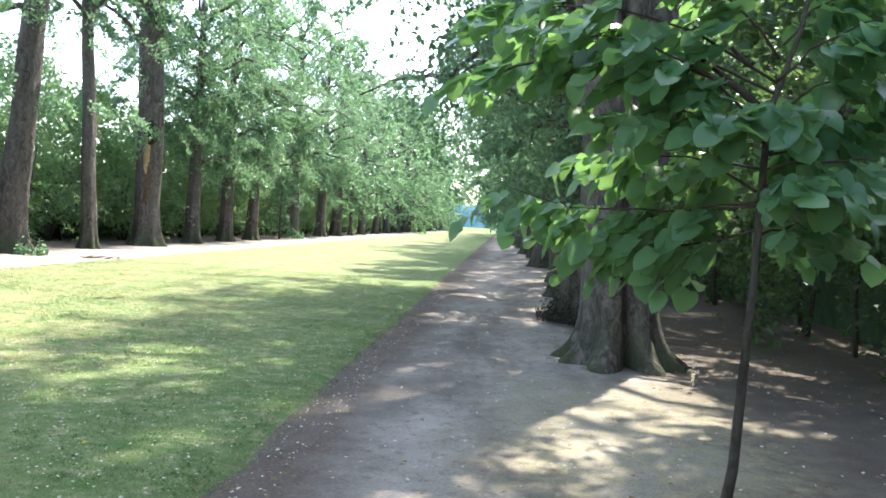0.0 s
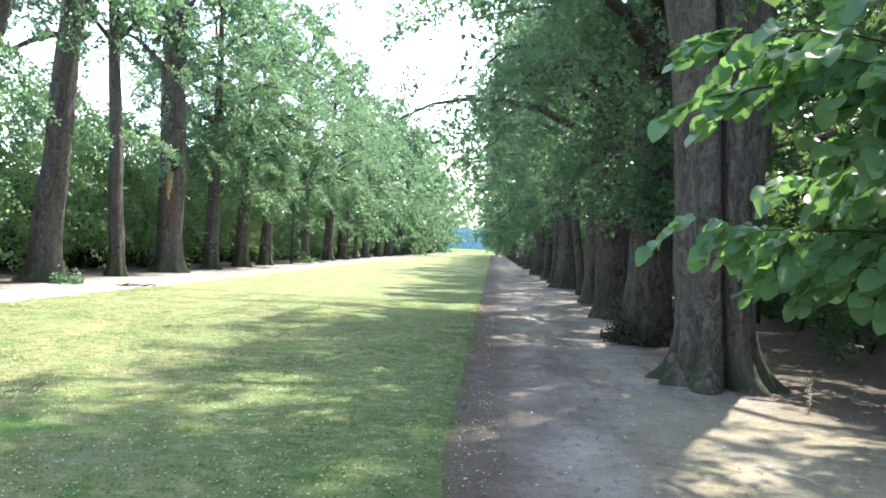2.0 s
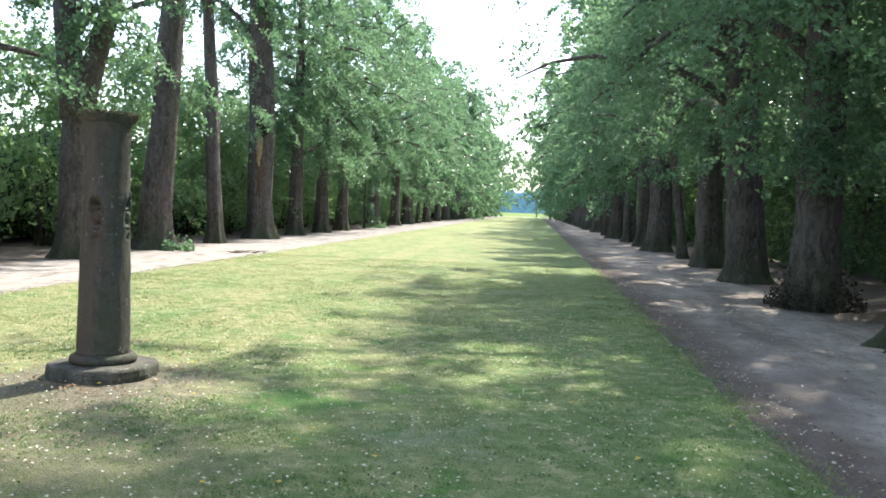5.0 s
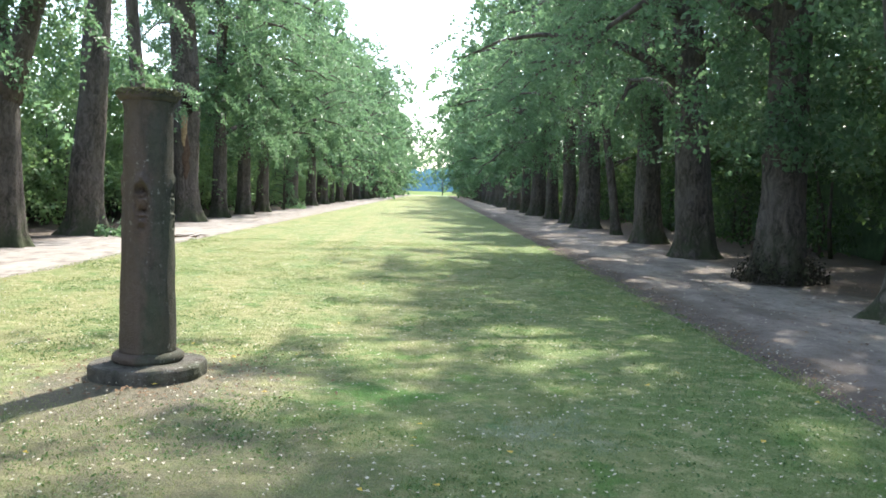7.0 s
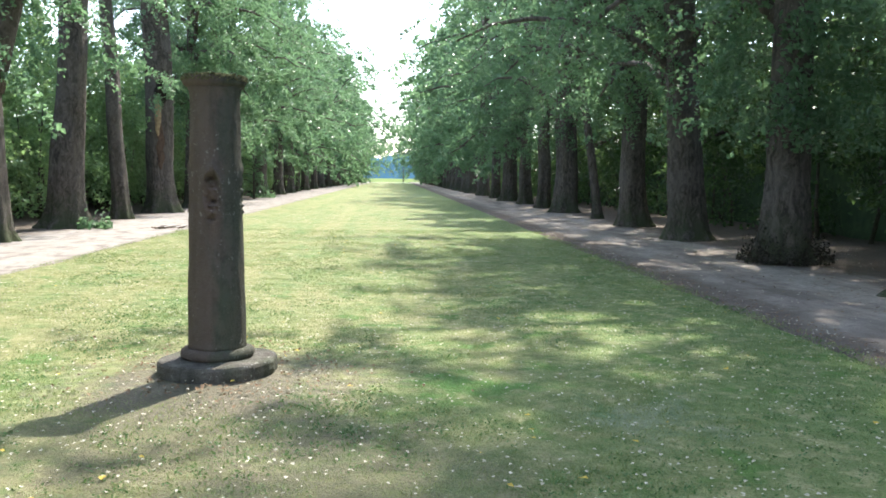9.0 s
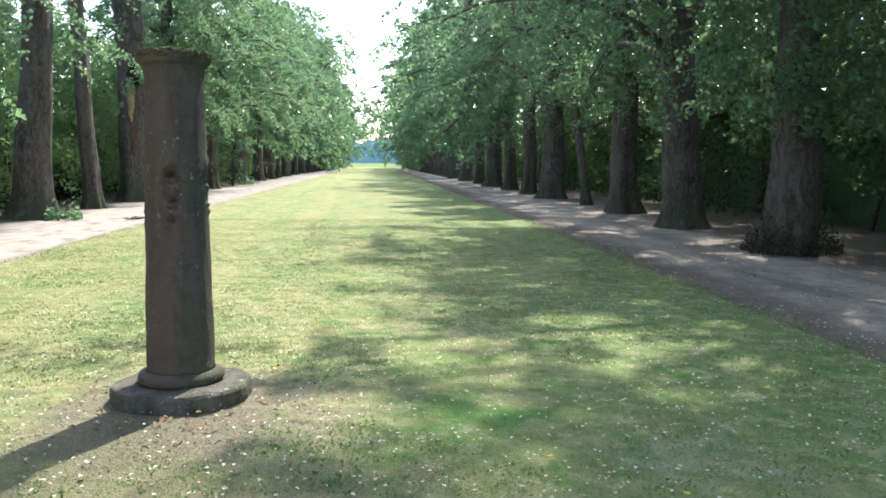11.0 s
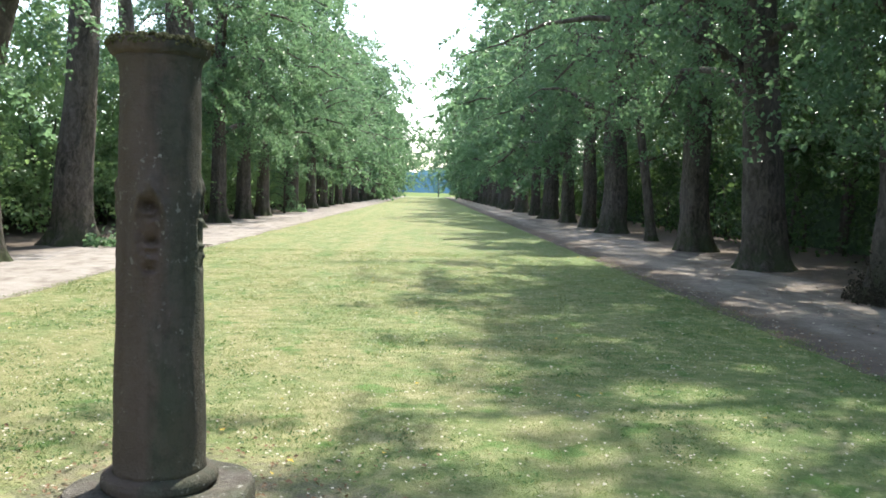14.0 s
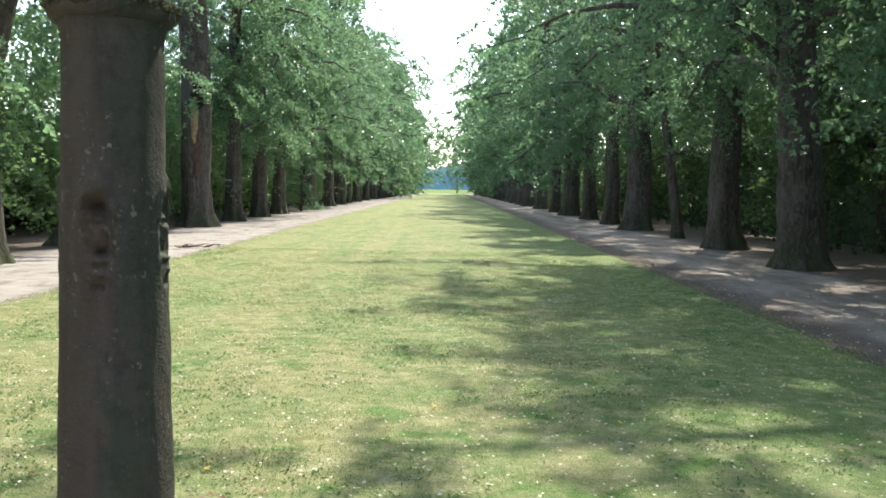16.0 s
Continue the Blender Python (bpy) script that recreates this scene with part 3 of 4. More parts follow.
# right row
r1, r1_wood = tree(3.3, 10.8, 0.43, "old_a", 20, 1, "old linden with split fluted trunk and wide root flare", RIGHT, (-0.05, 0), flare=0.85, lobes=8, groove=(-1.46, 0.58, 9.0), seg=128, taper=0.4, swell=0.85, mat=BARK_OLD)
tree(3.2, 15.6, 0.41, "low_d", 140, 2, "dark linden with a mossy root collar and low foliage", RIGHT, flare=0.34, scale=1.18)
tree(3.45, 21.6, 0.45, "low_a", 60, 3, DARK, RIGHT, (-0.07, 0.0))
tree(3.75, 27.6, 0.42, "low_b", 200, 4, DARK, RIGHT, (-0.02, 0))
tree(3.8, 32.7, 0.16, "high_a", 300, 5, "slim leaning young linden among thick old trunks", RIGHT, (-0.14, 0), scale=0.7, flare=0.4)
tree(3.65, 38.5, 0.52, "low_a", 250, 6, DARK, RIGHT)
tree(3.65, 44.2, 0.34, "low_b", 20, 7, DARK, RIGHT)
tree(3.7, 50.5, 0.36, "low_c", 99, 8, DARK, RIGHT)
for i, (y, r) in enumerate(((56.9, 0.5), (64.4, 0.34), (73.2, 0.5), (83.4, 0.55), (91, 0.45), (99.9, 0.5), (108, 0.45), (116, 0.5), (125, 0.5), (135, 0.5), (146, 0.5), (158, 0.5), (171, 0.5), (185, 0.5), (200, 0.5), (216, 0.5))):
    tree(3.6, y, r, ("far_a" if i % 2 else "far_b") if y < 120 else ("end_a" if i % 2 else "end_b"), i * 77, 20 + i, FARL, RIGHT, drop=rng.uniform(-0.2, 1.0), scale=rng.uniform(1.02, 1.2))

# left row
l0, l0_wood = tree(-13.0, 19.4, 0.38, "round_c", 10, 40, "forked linden with a thick dark trunk", LEFT, (0.0, 0), h=4.6, taper=0.3)
l1, l1_wood = tree(-13.2, 24.3, 0.44, "high_b", 75, 41, HIGH, LEFT, (0.055, 0), flare=0.7)
tree(-13.3, 29.5, 0.27, "high_a", 150, 42, "slender linden with a bare straight trunk", LEFT, (-0.06, 0), scale=0.85)
l3, l3_wood = tree(-13.3, 34.5, 0.53, "high_b", 200, 43, "linden with a torn-off limb and pale scar", LEFT, (-0.02, 0), taper=0.15)
tree(-13.3, 39.8, 0.36, "round_a", 30, 44, DARK, LEFT, h=13, taper=0.75)
tree(-13.3, 44.8, 0.36, "round_b", 120, 45, DARK, LEFT, h=13, taper=0.75)
tree(-13.3, 49.6, 0.36, "round_a", 230, 46, DARK, LEFT, h=13, taper=0.75, scale=0.92)
tree(-13.0, 54.9, 0.06, "far_a", 20, 49, "thin young linden in the gap of the row", LEFT, h=4.5, scale=0.24, flare=0.2)
tree(-13.2, 59.0, 0.46, "round_b", 310, 47, DARK, LEFT, h=13, taper=0.75, scale=1.05, drop=0.6)
tree(-13.3, 69.0, 0.42, "round_a", 60, 48, DARK, LEFT, h=13, taper=0.75, drop=0.4)
for i, (y, r) in enumerate(((76.0, 0.47), (83.4, 0.2), (90, 0.38), (100, 0.35), (110, 0.45), (121, 0.55), (131, 0.5), (140, 0.6), (151, 0.5), (162, 0.5), (172, 0.6), (185, 0.5), (198, 0.5), (210, 0.5), (223, 0.5))):
    tree(-13.4, y, r, ("far_b" if i % 2 else "far_a") if y < 120 else ("end_b" if i % 2 else "end_a"), i * 63, 60 + i, FARL, LEFT, drop=rng.uniform(-0.2, 1.0), scale=rng.uniform(0.9, 1.08))
tree(-1.4, 238.0, 0.15, "far_a", 40, 101, "slim lone linden at the avenue's far end", LEFT, h=7.5, scale=0.33, flare=0.2)
# the rows go on behind the walker
for i, y in enumerate((-6.0, -12.0)):
    tree(3.4, y, 0.5, "far_a", 40 + i * 90, 80 + i, DARK, RIGHT)
tree(-13.2, 14.0, 0.45, "low_c", 70, 89, DARK, LEFT)
for i, y in enumerate((8.5, 3.2, -2.0, -8.0)):
    tree(-13.3, y, 0.45, "far_b", 15 + i * 80, 90 + i, DARK, LEFT)


# scar of the torn limb on the fourth left trunk
# no cavity: a raised near-black patch paints the shade of the hole
part("hole_patch", l3_wood.patch("hole_patch", HOLE_SHADE, -1.15, 0.55, 4.2, 5.2, 0.12, 0.7, 3), l3, "raised ragged patch painted dark as the lost limb's shaded hole")
part("bare_wood", l3_wood.patch("bare_wood", BARE_WOOD, -1.38, 0.3, 3.0, 4.6, 0.05, 0.5, 1), l3, "pale splintered wood")
part("rotten_wood", l3_wood.patch("rotten_wood", RED_WOOD, -1.2, 0.34, 1.7, 3.5, 0.035, 0.6, 2), l3, "reddish rotten wood below the scar")
# the forked trunk's two arms
for pts, r in ((((0.05, 0, 3.3), (0.35, 0.05, 4.6), (0.75, 0.1, 6.0), (1.15, 0.1, 7.6), (1.3, 0.1, 10.5)), 0.30), (((-0.05, 0, 3.4), (-0.25, 0.1, 4.8), (-0.45, 0.1, 6.5), (-0.4, 0.2, 9.0), (-0.3, 0.2, 12)), 0.34)):
    v, f = tube(pts, [r, r * 0.92, r * 0.8, r * 0.65, r * 0.4], 14)
    part("arm", mesh("arm", v, f, BARK), l0)

# a bare side bough
v, f = tube([(0.4, 0, 7.35), (0.0, -0.1, 7.45), (-0.6, -0.15, 7.25), (-1.2, -0.2, 6.95), (-1.9, -0.3, 6.7)], [0.13, 0.1, 0.085, 0.065, 0.03], 9)
part("bough", mesh("bough", v, f, BARK), l1)

# ---- hedge on the left, thicket on the right ----
def thicket(name, label, category, x0, x1, y0, y1, h, step, count, size, mat, seed, inner, breaks):
    """A row of dense shrubs: a dark sheet for the inner shade, leaves over it, and stems."""
    ob = thing(name, label, category, pose(0, 0, 0), kind="stuff")
    ys = np.arange(y0, y1 + step, step)
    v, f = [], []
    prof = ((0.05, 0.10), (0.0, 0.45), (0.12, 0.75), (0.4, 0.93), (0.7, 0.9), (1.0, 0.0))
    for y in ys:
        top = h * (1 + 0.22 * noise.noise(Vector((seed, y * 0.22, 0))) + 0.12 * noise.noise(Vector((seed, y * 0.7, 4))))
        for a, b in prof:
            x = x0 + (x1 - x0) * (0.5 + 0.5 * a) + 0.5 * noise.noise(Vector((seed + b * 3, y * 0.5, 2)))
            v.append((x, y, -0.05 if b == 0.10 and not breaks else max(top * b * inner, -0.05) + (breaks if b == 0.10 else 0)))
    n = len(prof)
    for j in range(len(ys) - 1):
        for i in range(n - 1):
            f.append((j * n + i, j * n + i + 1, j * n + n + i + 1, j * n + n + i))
    # added solid sheet, coloured dark in place of the shade between the leaves
    part("inside", mesh("inside", v, f, SHADE_CORE), ob, "solid dark sheet painted as the shade within the foliage")
    g = np.random.default_rng(seed)
    m = count // 36
    u = g.uniform(0, 1, m) ** 1.6
    cy = y0 + (y1 - y0) * u
    b = g.uniform(0, 1, m)
    top = np.array([h * (1 + 0.22 * noise.noise(Vector((seed, y * 0.22, 0))) + 0.12 * noise.noise(Vector((seed, y * 0.7, 4)))) for y in cy])
    cz = 0.25 + top * np.where(b < 0.75, b / 0.75 * 0.93, 0.93 + g.normal(size=m) * 0.05)
    depth = np.where(b < 0.75, 0.06 + 0.30 * np.clip(cz / h - 0.5, 0, 1), (b - 0.75) / 0.25)
    way = 1.0 if x1 > x0 else -1.0
    swell = np.array([noise.noise(Vector((seed * 3.0, p * 0.55, q * 0.6))) + 0.5 * noise.noise(Vector((seed * 5.0, p * 1.4, q * 1.4))) for p, q in zip(cy, cz)])
    cx = x0 + (x1 - x0) * depth + way * (0.55 - 1.5 * swell) + g.normal(size=m) * 0.2
    cz = cz + np.clip(swell, 0, 1) * np.where(b < 0.75, 0.0, 1.6)
    spots = np.stack([cx, cy, cz], 1)
    grow = 1 + (cy - y0) / (y1 - y0) * 1.6
    at = (spots[:, None, :] + g.normal(size=(m, 36, 3)) * np.array([0.19, 0.27, 0.19]) * grow[:, None, None]).reshape(-1, 3)
    at[:, 2] = np.abs(at[:, 2]) + 0.05
    at[:, 2] += np.where(at[:, 2] < 0.9, g.uniform(0, 1, len(at)) * breaks * 2.4, 0)
    lv, lf = leaves(at, 1.0, seed, 0.45)
    # leaves grow coarser with distance along the row
    k = np.repeat(np.repeat(grow, 36) * size, 4)[:, None]
    c = np.repeat(at, 4, axis=0)
    part("foliage", mesh("foliage", c + (lv - c) * k, lf, mat, False), ob)
    for i in range(46):
        y = y0 + 14 + i * 1.45 + g.uniform(-0.5, 0.5)
        x = x0 + (x1 - x0) * g.uniform(0.22, 0.4)
        r = g.uniform(0.025, 0.07)
        v, f = tube([(x, y, -0.05), (x + g.normal() * 0.08, y + g.normal() * 0.1, 0.9), (x + g.normal() * 0.2, y + g.normal() * 0.3, 2.6)], [r, r * 0.8, r * 0.4], 6)
        part("stem", mesh("stem", v, f, BARK), ob)
    return ob


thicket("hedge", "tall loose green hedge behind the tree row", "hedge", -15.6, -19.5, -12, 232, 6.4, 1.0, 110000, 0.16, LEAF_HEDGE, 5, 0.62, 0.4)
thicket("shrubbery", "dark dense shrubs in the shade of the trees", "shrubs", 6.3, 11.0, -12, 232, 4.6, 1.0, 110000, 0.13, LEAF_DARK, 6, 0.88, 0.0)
def shrub(x, y, crown, turn, seed, scale):
    t = thing("shrub", "leafy hazel-like shrub standing in the loose hedge", "shrub", pose(x, y, 0), "shrubs of the hedge")
    g = random.Random(seed)
    for k in range(4):
        a = k * 1.6 + g.uniform(-0.4, 0.4)
        v, f = tube([(0.12 * math.cos(a), 0.12 * math.sin(a), -0.05), (0.4 * math.cos(a), 0.4 * math.sin(a), 1.2), (0.6 * math.cos(a + 0.3), 0.6 * math.sin(a + 0.3), 3.4 * scale)], [0.06, 0.045, 0.02], 6)
        part("stem", mesh("stem", v, f, BARK), t)
    part("foliage", CROWNS[crown][1], t, at=pose(0, 0, 0, 0, 0, turn) @ Matrix.Scale(scale, 4))


for i in range(24):
    y = 24.0 + i * 2.7 + 0.02 * i * i
    shrub(-16.4 + rng.uniform(-0.7, 0.5), y + rng.uniform(-0.6, 0.6), ("shrub_a", "shrub_b")[i % 2], i * 71, 150 + i, rng.uniform(0.85, 1.15))
WOOD = "woodland linden with dense foliage behind the shrubs"
# the third tree is added close in to shade the young tree and earth
for i, (x, y) in enumerate(((9.4, -3.0), (9.6, 1.6), (7.0, 10.3), (11.0, 14.0), (9.6, 22.8), (8.8, 28.5), (10.0, 35.0), (9.2, 42.0), (10.2, 49.0), (9.5, 57.0), (10.2, 66.0))):
    tree(x, y, 0.24, "wood_a" if y < 25 else "wood_b", i * 50, 110 + i, WOOD, "wood behind the path", scale=rng.uniform(0.95, 1.1) if i != 2 else 0.91)

for i, y in enumerate((22.0, 27.5, 33.0, 38.5, 44.0, 50.0)):
    tree(15.0 + (i % 2), y, 0.24, "wood_b", i * 70, 130 + i, WOOD, "wood behind the path", drop=0.8)


# ---- the column ----
def column():
    c = thing("column", "weathered sandstone column with worn carved reliefs", "column", pose(-5.47, 6.6, 0.02) @ Matrix.Diagonal((1.0, 1.0, 1.03, 1.0)))
    v, f = revolve([(0.41, -0.06), (0.44, 0.0), (0.45, 0.05), (0.447, 0.098), (0.436, 0.116), (0.415, 0.121), (0.30, 0.123)], 44, 0.035, 3)
    part("plinth", mesh("plinth", v, f, PLINTH, False), c, "cracked round stone base slab")
    v, f = revolve([(0.235, 0.119), (0.262, 0.124), (0.275, 0.145), (0.272, 0.175), (0.25, 0.192), (0.225, 0.20)], 64, 0.008, 5)
    part("base_ring", mesh("base_ring", v, f, STONE), c)
    def dip(v, mid, width):
        return math.exp(-(((v - mid) / width) ** 2))

    def carved(x, z):
        """Height of the worn face over the shaft; x across, z from its middle."""
        q = math.sqrt((x / 0.066) ** 2 + (z / 0.2) ** 2)
        if q > 1.7:
            return 0.0
        rough = noise.noise(Vector((x * 30, z * 22, 4)))
        h = 0.005 * dip(q, 1.0, 0.2) * (1 + 1.2 * rough)
        h += 0.017 * dip(q, 0.95, 0.22) * max(0.0, min(1.0, (z - 0.05) / 0.06)) * (1 + 0.7 * rough)
        inside = 1 / (1 + math.exp((q - 0.85) * 14))
        lump = -0.016 + 0.026 * dip(x, 0.004, 0.034) * dip(z, 0.03, 0.055) + 0.026 * dip(z, -0.125, 0.035) * dip(x, 0.0, 0.045)
        lump -= 0.05 * dip(z - 1.6 * x * x, 0.108, 0.019) * dip(x, -0.012, 0.044)
        lump -= 0.04 * dip(z, -0.048, 0.014) * dip(x, 0.008, 0.022) + 0.014 * dip(z, 0.055, 0.01) * dip(x, 0.0, 0.04)
        lump += 0.024 * dip(z, -0.076, 0.012) * dip(x, 0.0, 0.04)
        lump -= 0.048 * dip(z - 5.0 * x * x, -0.178, 0.012) * dip(x, 0.0, 0.056)
        lump += 0.011 * noise.noise(Vector((x * 42, z * 36, 1)))
        return 1.4 * (h * 0.85 + inside * lump)

    zs = list(np.linspace(0.22, 1.04, 22)) + list(np.linspace(1.05, 1.57, 96)) + list(np.linspace(1.6, 2.0, 14))
    prof = [(0.222, 0.19)] + [(0.217 - 0.034 * (z / 2.08) + 0.003 * math.sin(z * 3), z) for z in zs] + [(0.184, 2.03), (0.19, 2.07), (0.205, 2.10)]
    v, f = revolve(prof, 168, 0.006, 9)
    out = []
    for x, y, z in v:
        a = math.atan2(y, x)
        r = math.hypot(x, y)
        if 1.0 < z < 1.62:
            for i in range(4):
                d = (a - (-1.52 + i * math.pi / 2) + math.pi) % (2 * math.pi) - math.pi
                if abs(d) < 0.75:
                    r += carved(d * r, z - 1.322) * (1.0 if i == 0 else 0.6)
        out.append((r * math.cos(a), r * math.sin(a), z))
    part("shaft", mesh("shaft", out, f, STONE), c, "shaft with a worn carved face on each side")
    v, f = revolve([(0.2, 2.093), (0.217, 2.104), (0.229, 2.122), (0.231, 2.15), (0.224, 2.166), (0.19, 2.172)], 64, 0.012, 4)
    cap = part("cap", mesh("cap", v, f, STONE), c)
    bm = bmesh.new()
    g = random.Random(4)
    for i in range(1500):
        a = g.uniform(0, 6.283)
        q = 0.229 * math.sqrt(g.uniform(0.2, 1.1))
        s = g.uniform(0.005, 0.0125)
        bmesh.ops.create_icosphere(bm, subdivisions=1, radius=s, matrix=pose(q * math.cos(a), q * math.sin(a), 2.168 + g.uniform(-0.006, 0.012) - (g.uniform(0.0, 0.03) if q > 0.222 else 0)) @ Matrix.Diagonal((1, 1, 0.75, 1)))
    me = bpy.data.meshes.new("moss")
    bm.to_mesh(me)
    bm.free()
    me.materials.append(MOSS)
    me.shade_smooth()
    part("moss", me, cap, "dry green moss cushion")
    return c


column()


# ---- the young tree by the path ----
def leaf_mesh(seed, k=1.0):
    """A heart-shaped leaf with a folded midrib, along +y."""
    g = random.Random(seed)
    half = ((0.0, 0.0), (0.27, -0.11), (0.47, 0.04), (0.55, 0.30), (0.50, 0.58), (0.31, 0.83), (0.0, 1.02))
    b = g.uniform(0.10, 0.30)
    mid = [(0, y, -b * y * y) for y in (0.0, 0.12, 0.32, 0.56, 0.80)]
    v = mid + [(0, 1.02, -b * 1.1)]
    n = len(v)
    fold = g.uniform(0.05, 0.28)
    for s in (1, -1):
        for x, y in half[1:-1]:
            v.append((s * x, y, -b * y * y + fold * x + 0.05 * math.sin(x * 9 + y * 7 + seed)))
    f = []
    for s in range(2):
        o = n + 5 * s
        fs = [(0, o, 1), (1, o, o + 1), (1, o + 1, 2), (2, o + 1, o + 2), (2, o + 2, 3), (3, o + 2, o + 3), (3, o + 3, 4), (4, o + 3, o + 4), (4, o + 4, 5)]
        f += fs if s == 0 else [t[::-1] for t in fs]
    return mesh("leaf", np.array(v) * np.array([k * 0.95, k, k]), f, LEAF_BIG)


def sapling():
    s = thing("young_tree", "young linden with large bright green heart-shaped leaves", "tree", pose(3.0, 4.35, 0))
    g = random.Random(21)
    stem = [(-0.02, 0.08, -0.05), (0.03, 0.04, 0.4), (0.0, -0.12, 0.9), (0.03, -0.1, 1.5), (0.04, -0.08, 2.05), (0.05, -0.08, 2.43), (0.2, -0.05, 2.9), (0.32, 0.0, 3.6), (0.36, 0.05, 4.4)]
    v, f = tube(stem, [0.037, 0.031, 0.027, 0.024, 0.021, 0.019, 0.014, 0.01, 0.005], 10)
    part("stem", mesh("stem", v, f, BARK_THIN), s)
    # boughs: start, tip, sag, number of twigs
    boughs = (
        ((0.04, -0.08, 1.95), (-1.60, 1.40, 1.98), 0.10, 13),
        ((0.04, -0.08, 1.80), (-0.95, 1.35, 1.55), 0.05, 11),
        ((0.04, -0.08, 2.00), (-1.0, 0.75, 2.20), -0.12, 10),
        ((0.05, -0.08, 2.43), (-1.72, -0.10, 2.52), -0.25, 13),
        ((0.05, -0.08, 2.43), (-1.15, 0.30, 2.95), -0.15, 11),
        ((0.05, -0.08, 2.55), (-1.45, 0.55, 2.85), -0.15, 11),
        ((0.05, -0.08, 2.40), (1.15, 0.45, 2.75), -0.15, 10),
        ((0.05, -0.08, 2.2), (1.0, 0.9, 2.25), -0.08, 10),
        ((0.05, -0.08, 2.1), (0.95, -0.25, 2.15), -0.08, 9),
        ((0.1, -0.06, 2.75), (-0.75, -0.05, 3.35), -0.1, 10),
        ((0.1, -0.06, 2.8), (0.85, 0.3, 3.3), -0.1, 9),
        ((0.1, -0.06, 2.6), (-1.75, 0.05, 2.95), -0.2, 13),
        ((0.2, 0.0, 3.3), (-0.6, 0.4, 3.9), -0.1, 8),
        ((0.2, 0.0, 3.3), (0.9, 0.1, 3.9), -0.1, 8),
        ((0.05, -0.08, 2.3), (-1.35, -0.35, 2.75), -0.2, 12),
        ((0.05, -0.08, 2.25), (-0.8, -0.15, 2.35), -0.1, 9),
        ((0.05, -0.08, 2.2), (0.75, 0.25, 2.45), -0.1, 10),
        ((0.08, -0.08, 2.6), (0.7, -0.3, 2.95), -0.1, 10),
        ((0.04, -0.08, 2.1), (-0.45, 0.9, 2.05), -0.1, 10),
        ((0.04, -0.08, 1.9), (-1.3, 1.35, 1.75), 0.0, 12),
        ((0.04, -0.08, 2.0), (0.15, -0.45, 2.02), -0.05, 6),
        ((0.05, -0.08, 2.3), (-0.05, -0.42, 2.42), -0.05, 6),
        ((0.04, -0.08, 1.75), (0.55, 0.25, 1.8), -0.05, 9),
    )
    kinds = [leaf_mesh(i) for i in range(5)]
    count = 0
    rest_v, rest_f = [], []
    for a, b, sag, twigs in boughs:
        a, b = Vector(a), Vector(b)
        b = a.lerp(b, 0.82 if b.y > 0.6 else 0.92)
        twigs = int(twigs * (0.82 if b.x < -0.9 and b.z > 2.3 else 1.05))
        line = []
        for i in range(8):
            t = i / 7
            p = a.lerp(b, t)
            p.z += -sag * 4 * t * (1 - t) + 0.02 * g.uniform(-1, 1)
            p.x += 0.03 * g.uniform(-1, 1)
            line.append(p)
        thick = 0.019 if 2.4 < a.z < 2.45 and b.x < 0 else 0.009
        v, f = tube(line, [thick * (1 - 0.74 * i / 7) for i in range(8)], 6)
        bough = part("bough", mesh("bough", v, f, TWIG), s)
        out = (b - a).normalized()
        for w in range(twigs):
            t = 0.12 + 0.88 * (w + 0.5) / twigs
            k = min(6, int(t * 7))
            p = line[k].lerp(line[k + 1], t * 7 - k)
            side = out.cross(Vector((0, 0, 1))) * (1 if w % 2 else -1)
            d = (out * 0.7 + side * g.uniform(0.3, 1.0) + Vector((0, 0, g.uniform(-0.55, 0.12)))).normalized()
            ln = g.uniform(0.18, 0.42)
            for q in range(7):
                pos = p + d * ln * (0.2 + 0.8 * q / 6) + Vector((0, 0, -0.14 * (q / 6) ** 2))
                lean = (d * g.uniform(0.3, 1.0) + side * (0.9 if q % 2 else -0.9) * g.uniform(0.3, 1.0) + Vector((0, 0, -g.uniform(0.05, 0.85)))).normalized()
                up = Vector((g.uniform(-0.5, 0.5), g.uniform(-0.8, 0.3), 1.0))
                up = (up - lean * up.dot(lean)).normalized()
                right = lean.cross(up)
                size = g.uniform(0.10, 0.165)
                m = Matrix((right, lean, up)).transposed().to_4x4()
                m = Matrix.Translation(pos) @ m @ Matrix.Scale(size, 4)
                me = kinds[g.randrange(5)]
                if len(bough.children) < 22:
                    part("leaf", me, bough, at=m)
                else:
                    o = len(rest_v)
                    rest_v += [m @ x.co for x in me.vertices]
                    rest_f += [tuple(o + i for i in x.vertices) for x in me.polygons]
                count += 1
    part("foliage", mesh("foliage", rest_v, rest_f, LEAF_BIG), s)["kind"] = "stuff"
    return s


sapling()


# ---- grass, litter and small growth ----
BLADE = leaf_material("grass_blade", (0.125, 0.17, 0.06), (0.2, 0.235, 0.09), (0.34, 0.33, 0.17), (0.28, 0.38, 0.12), 0.4, 0.5)
WEED = leaf_material("turf_weed", (0.05, 0.115, 0.045), (0.11, 0.2, 0.08), (0.3, 0.34, 0.19), (0.22, 0.38, 0.1), 0.35, 0.38)


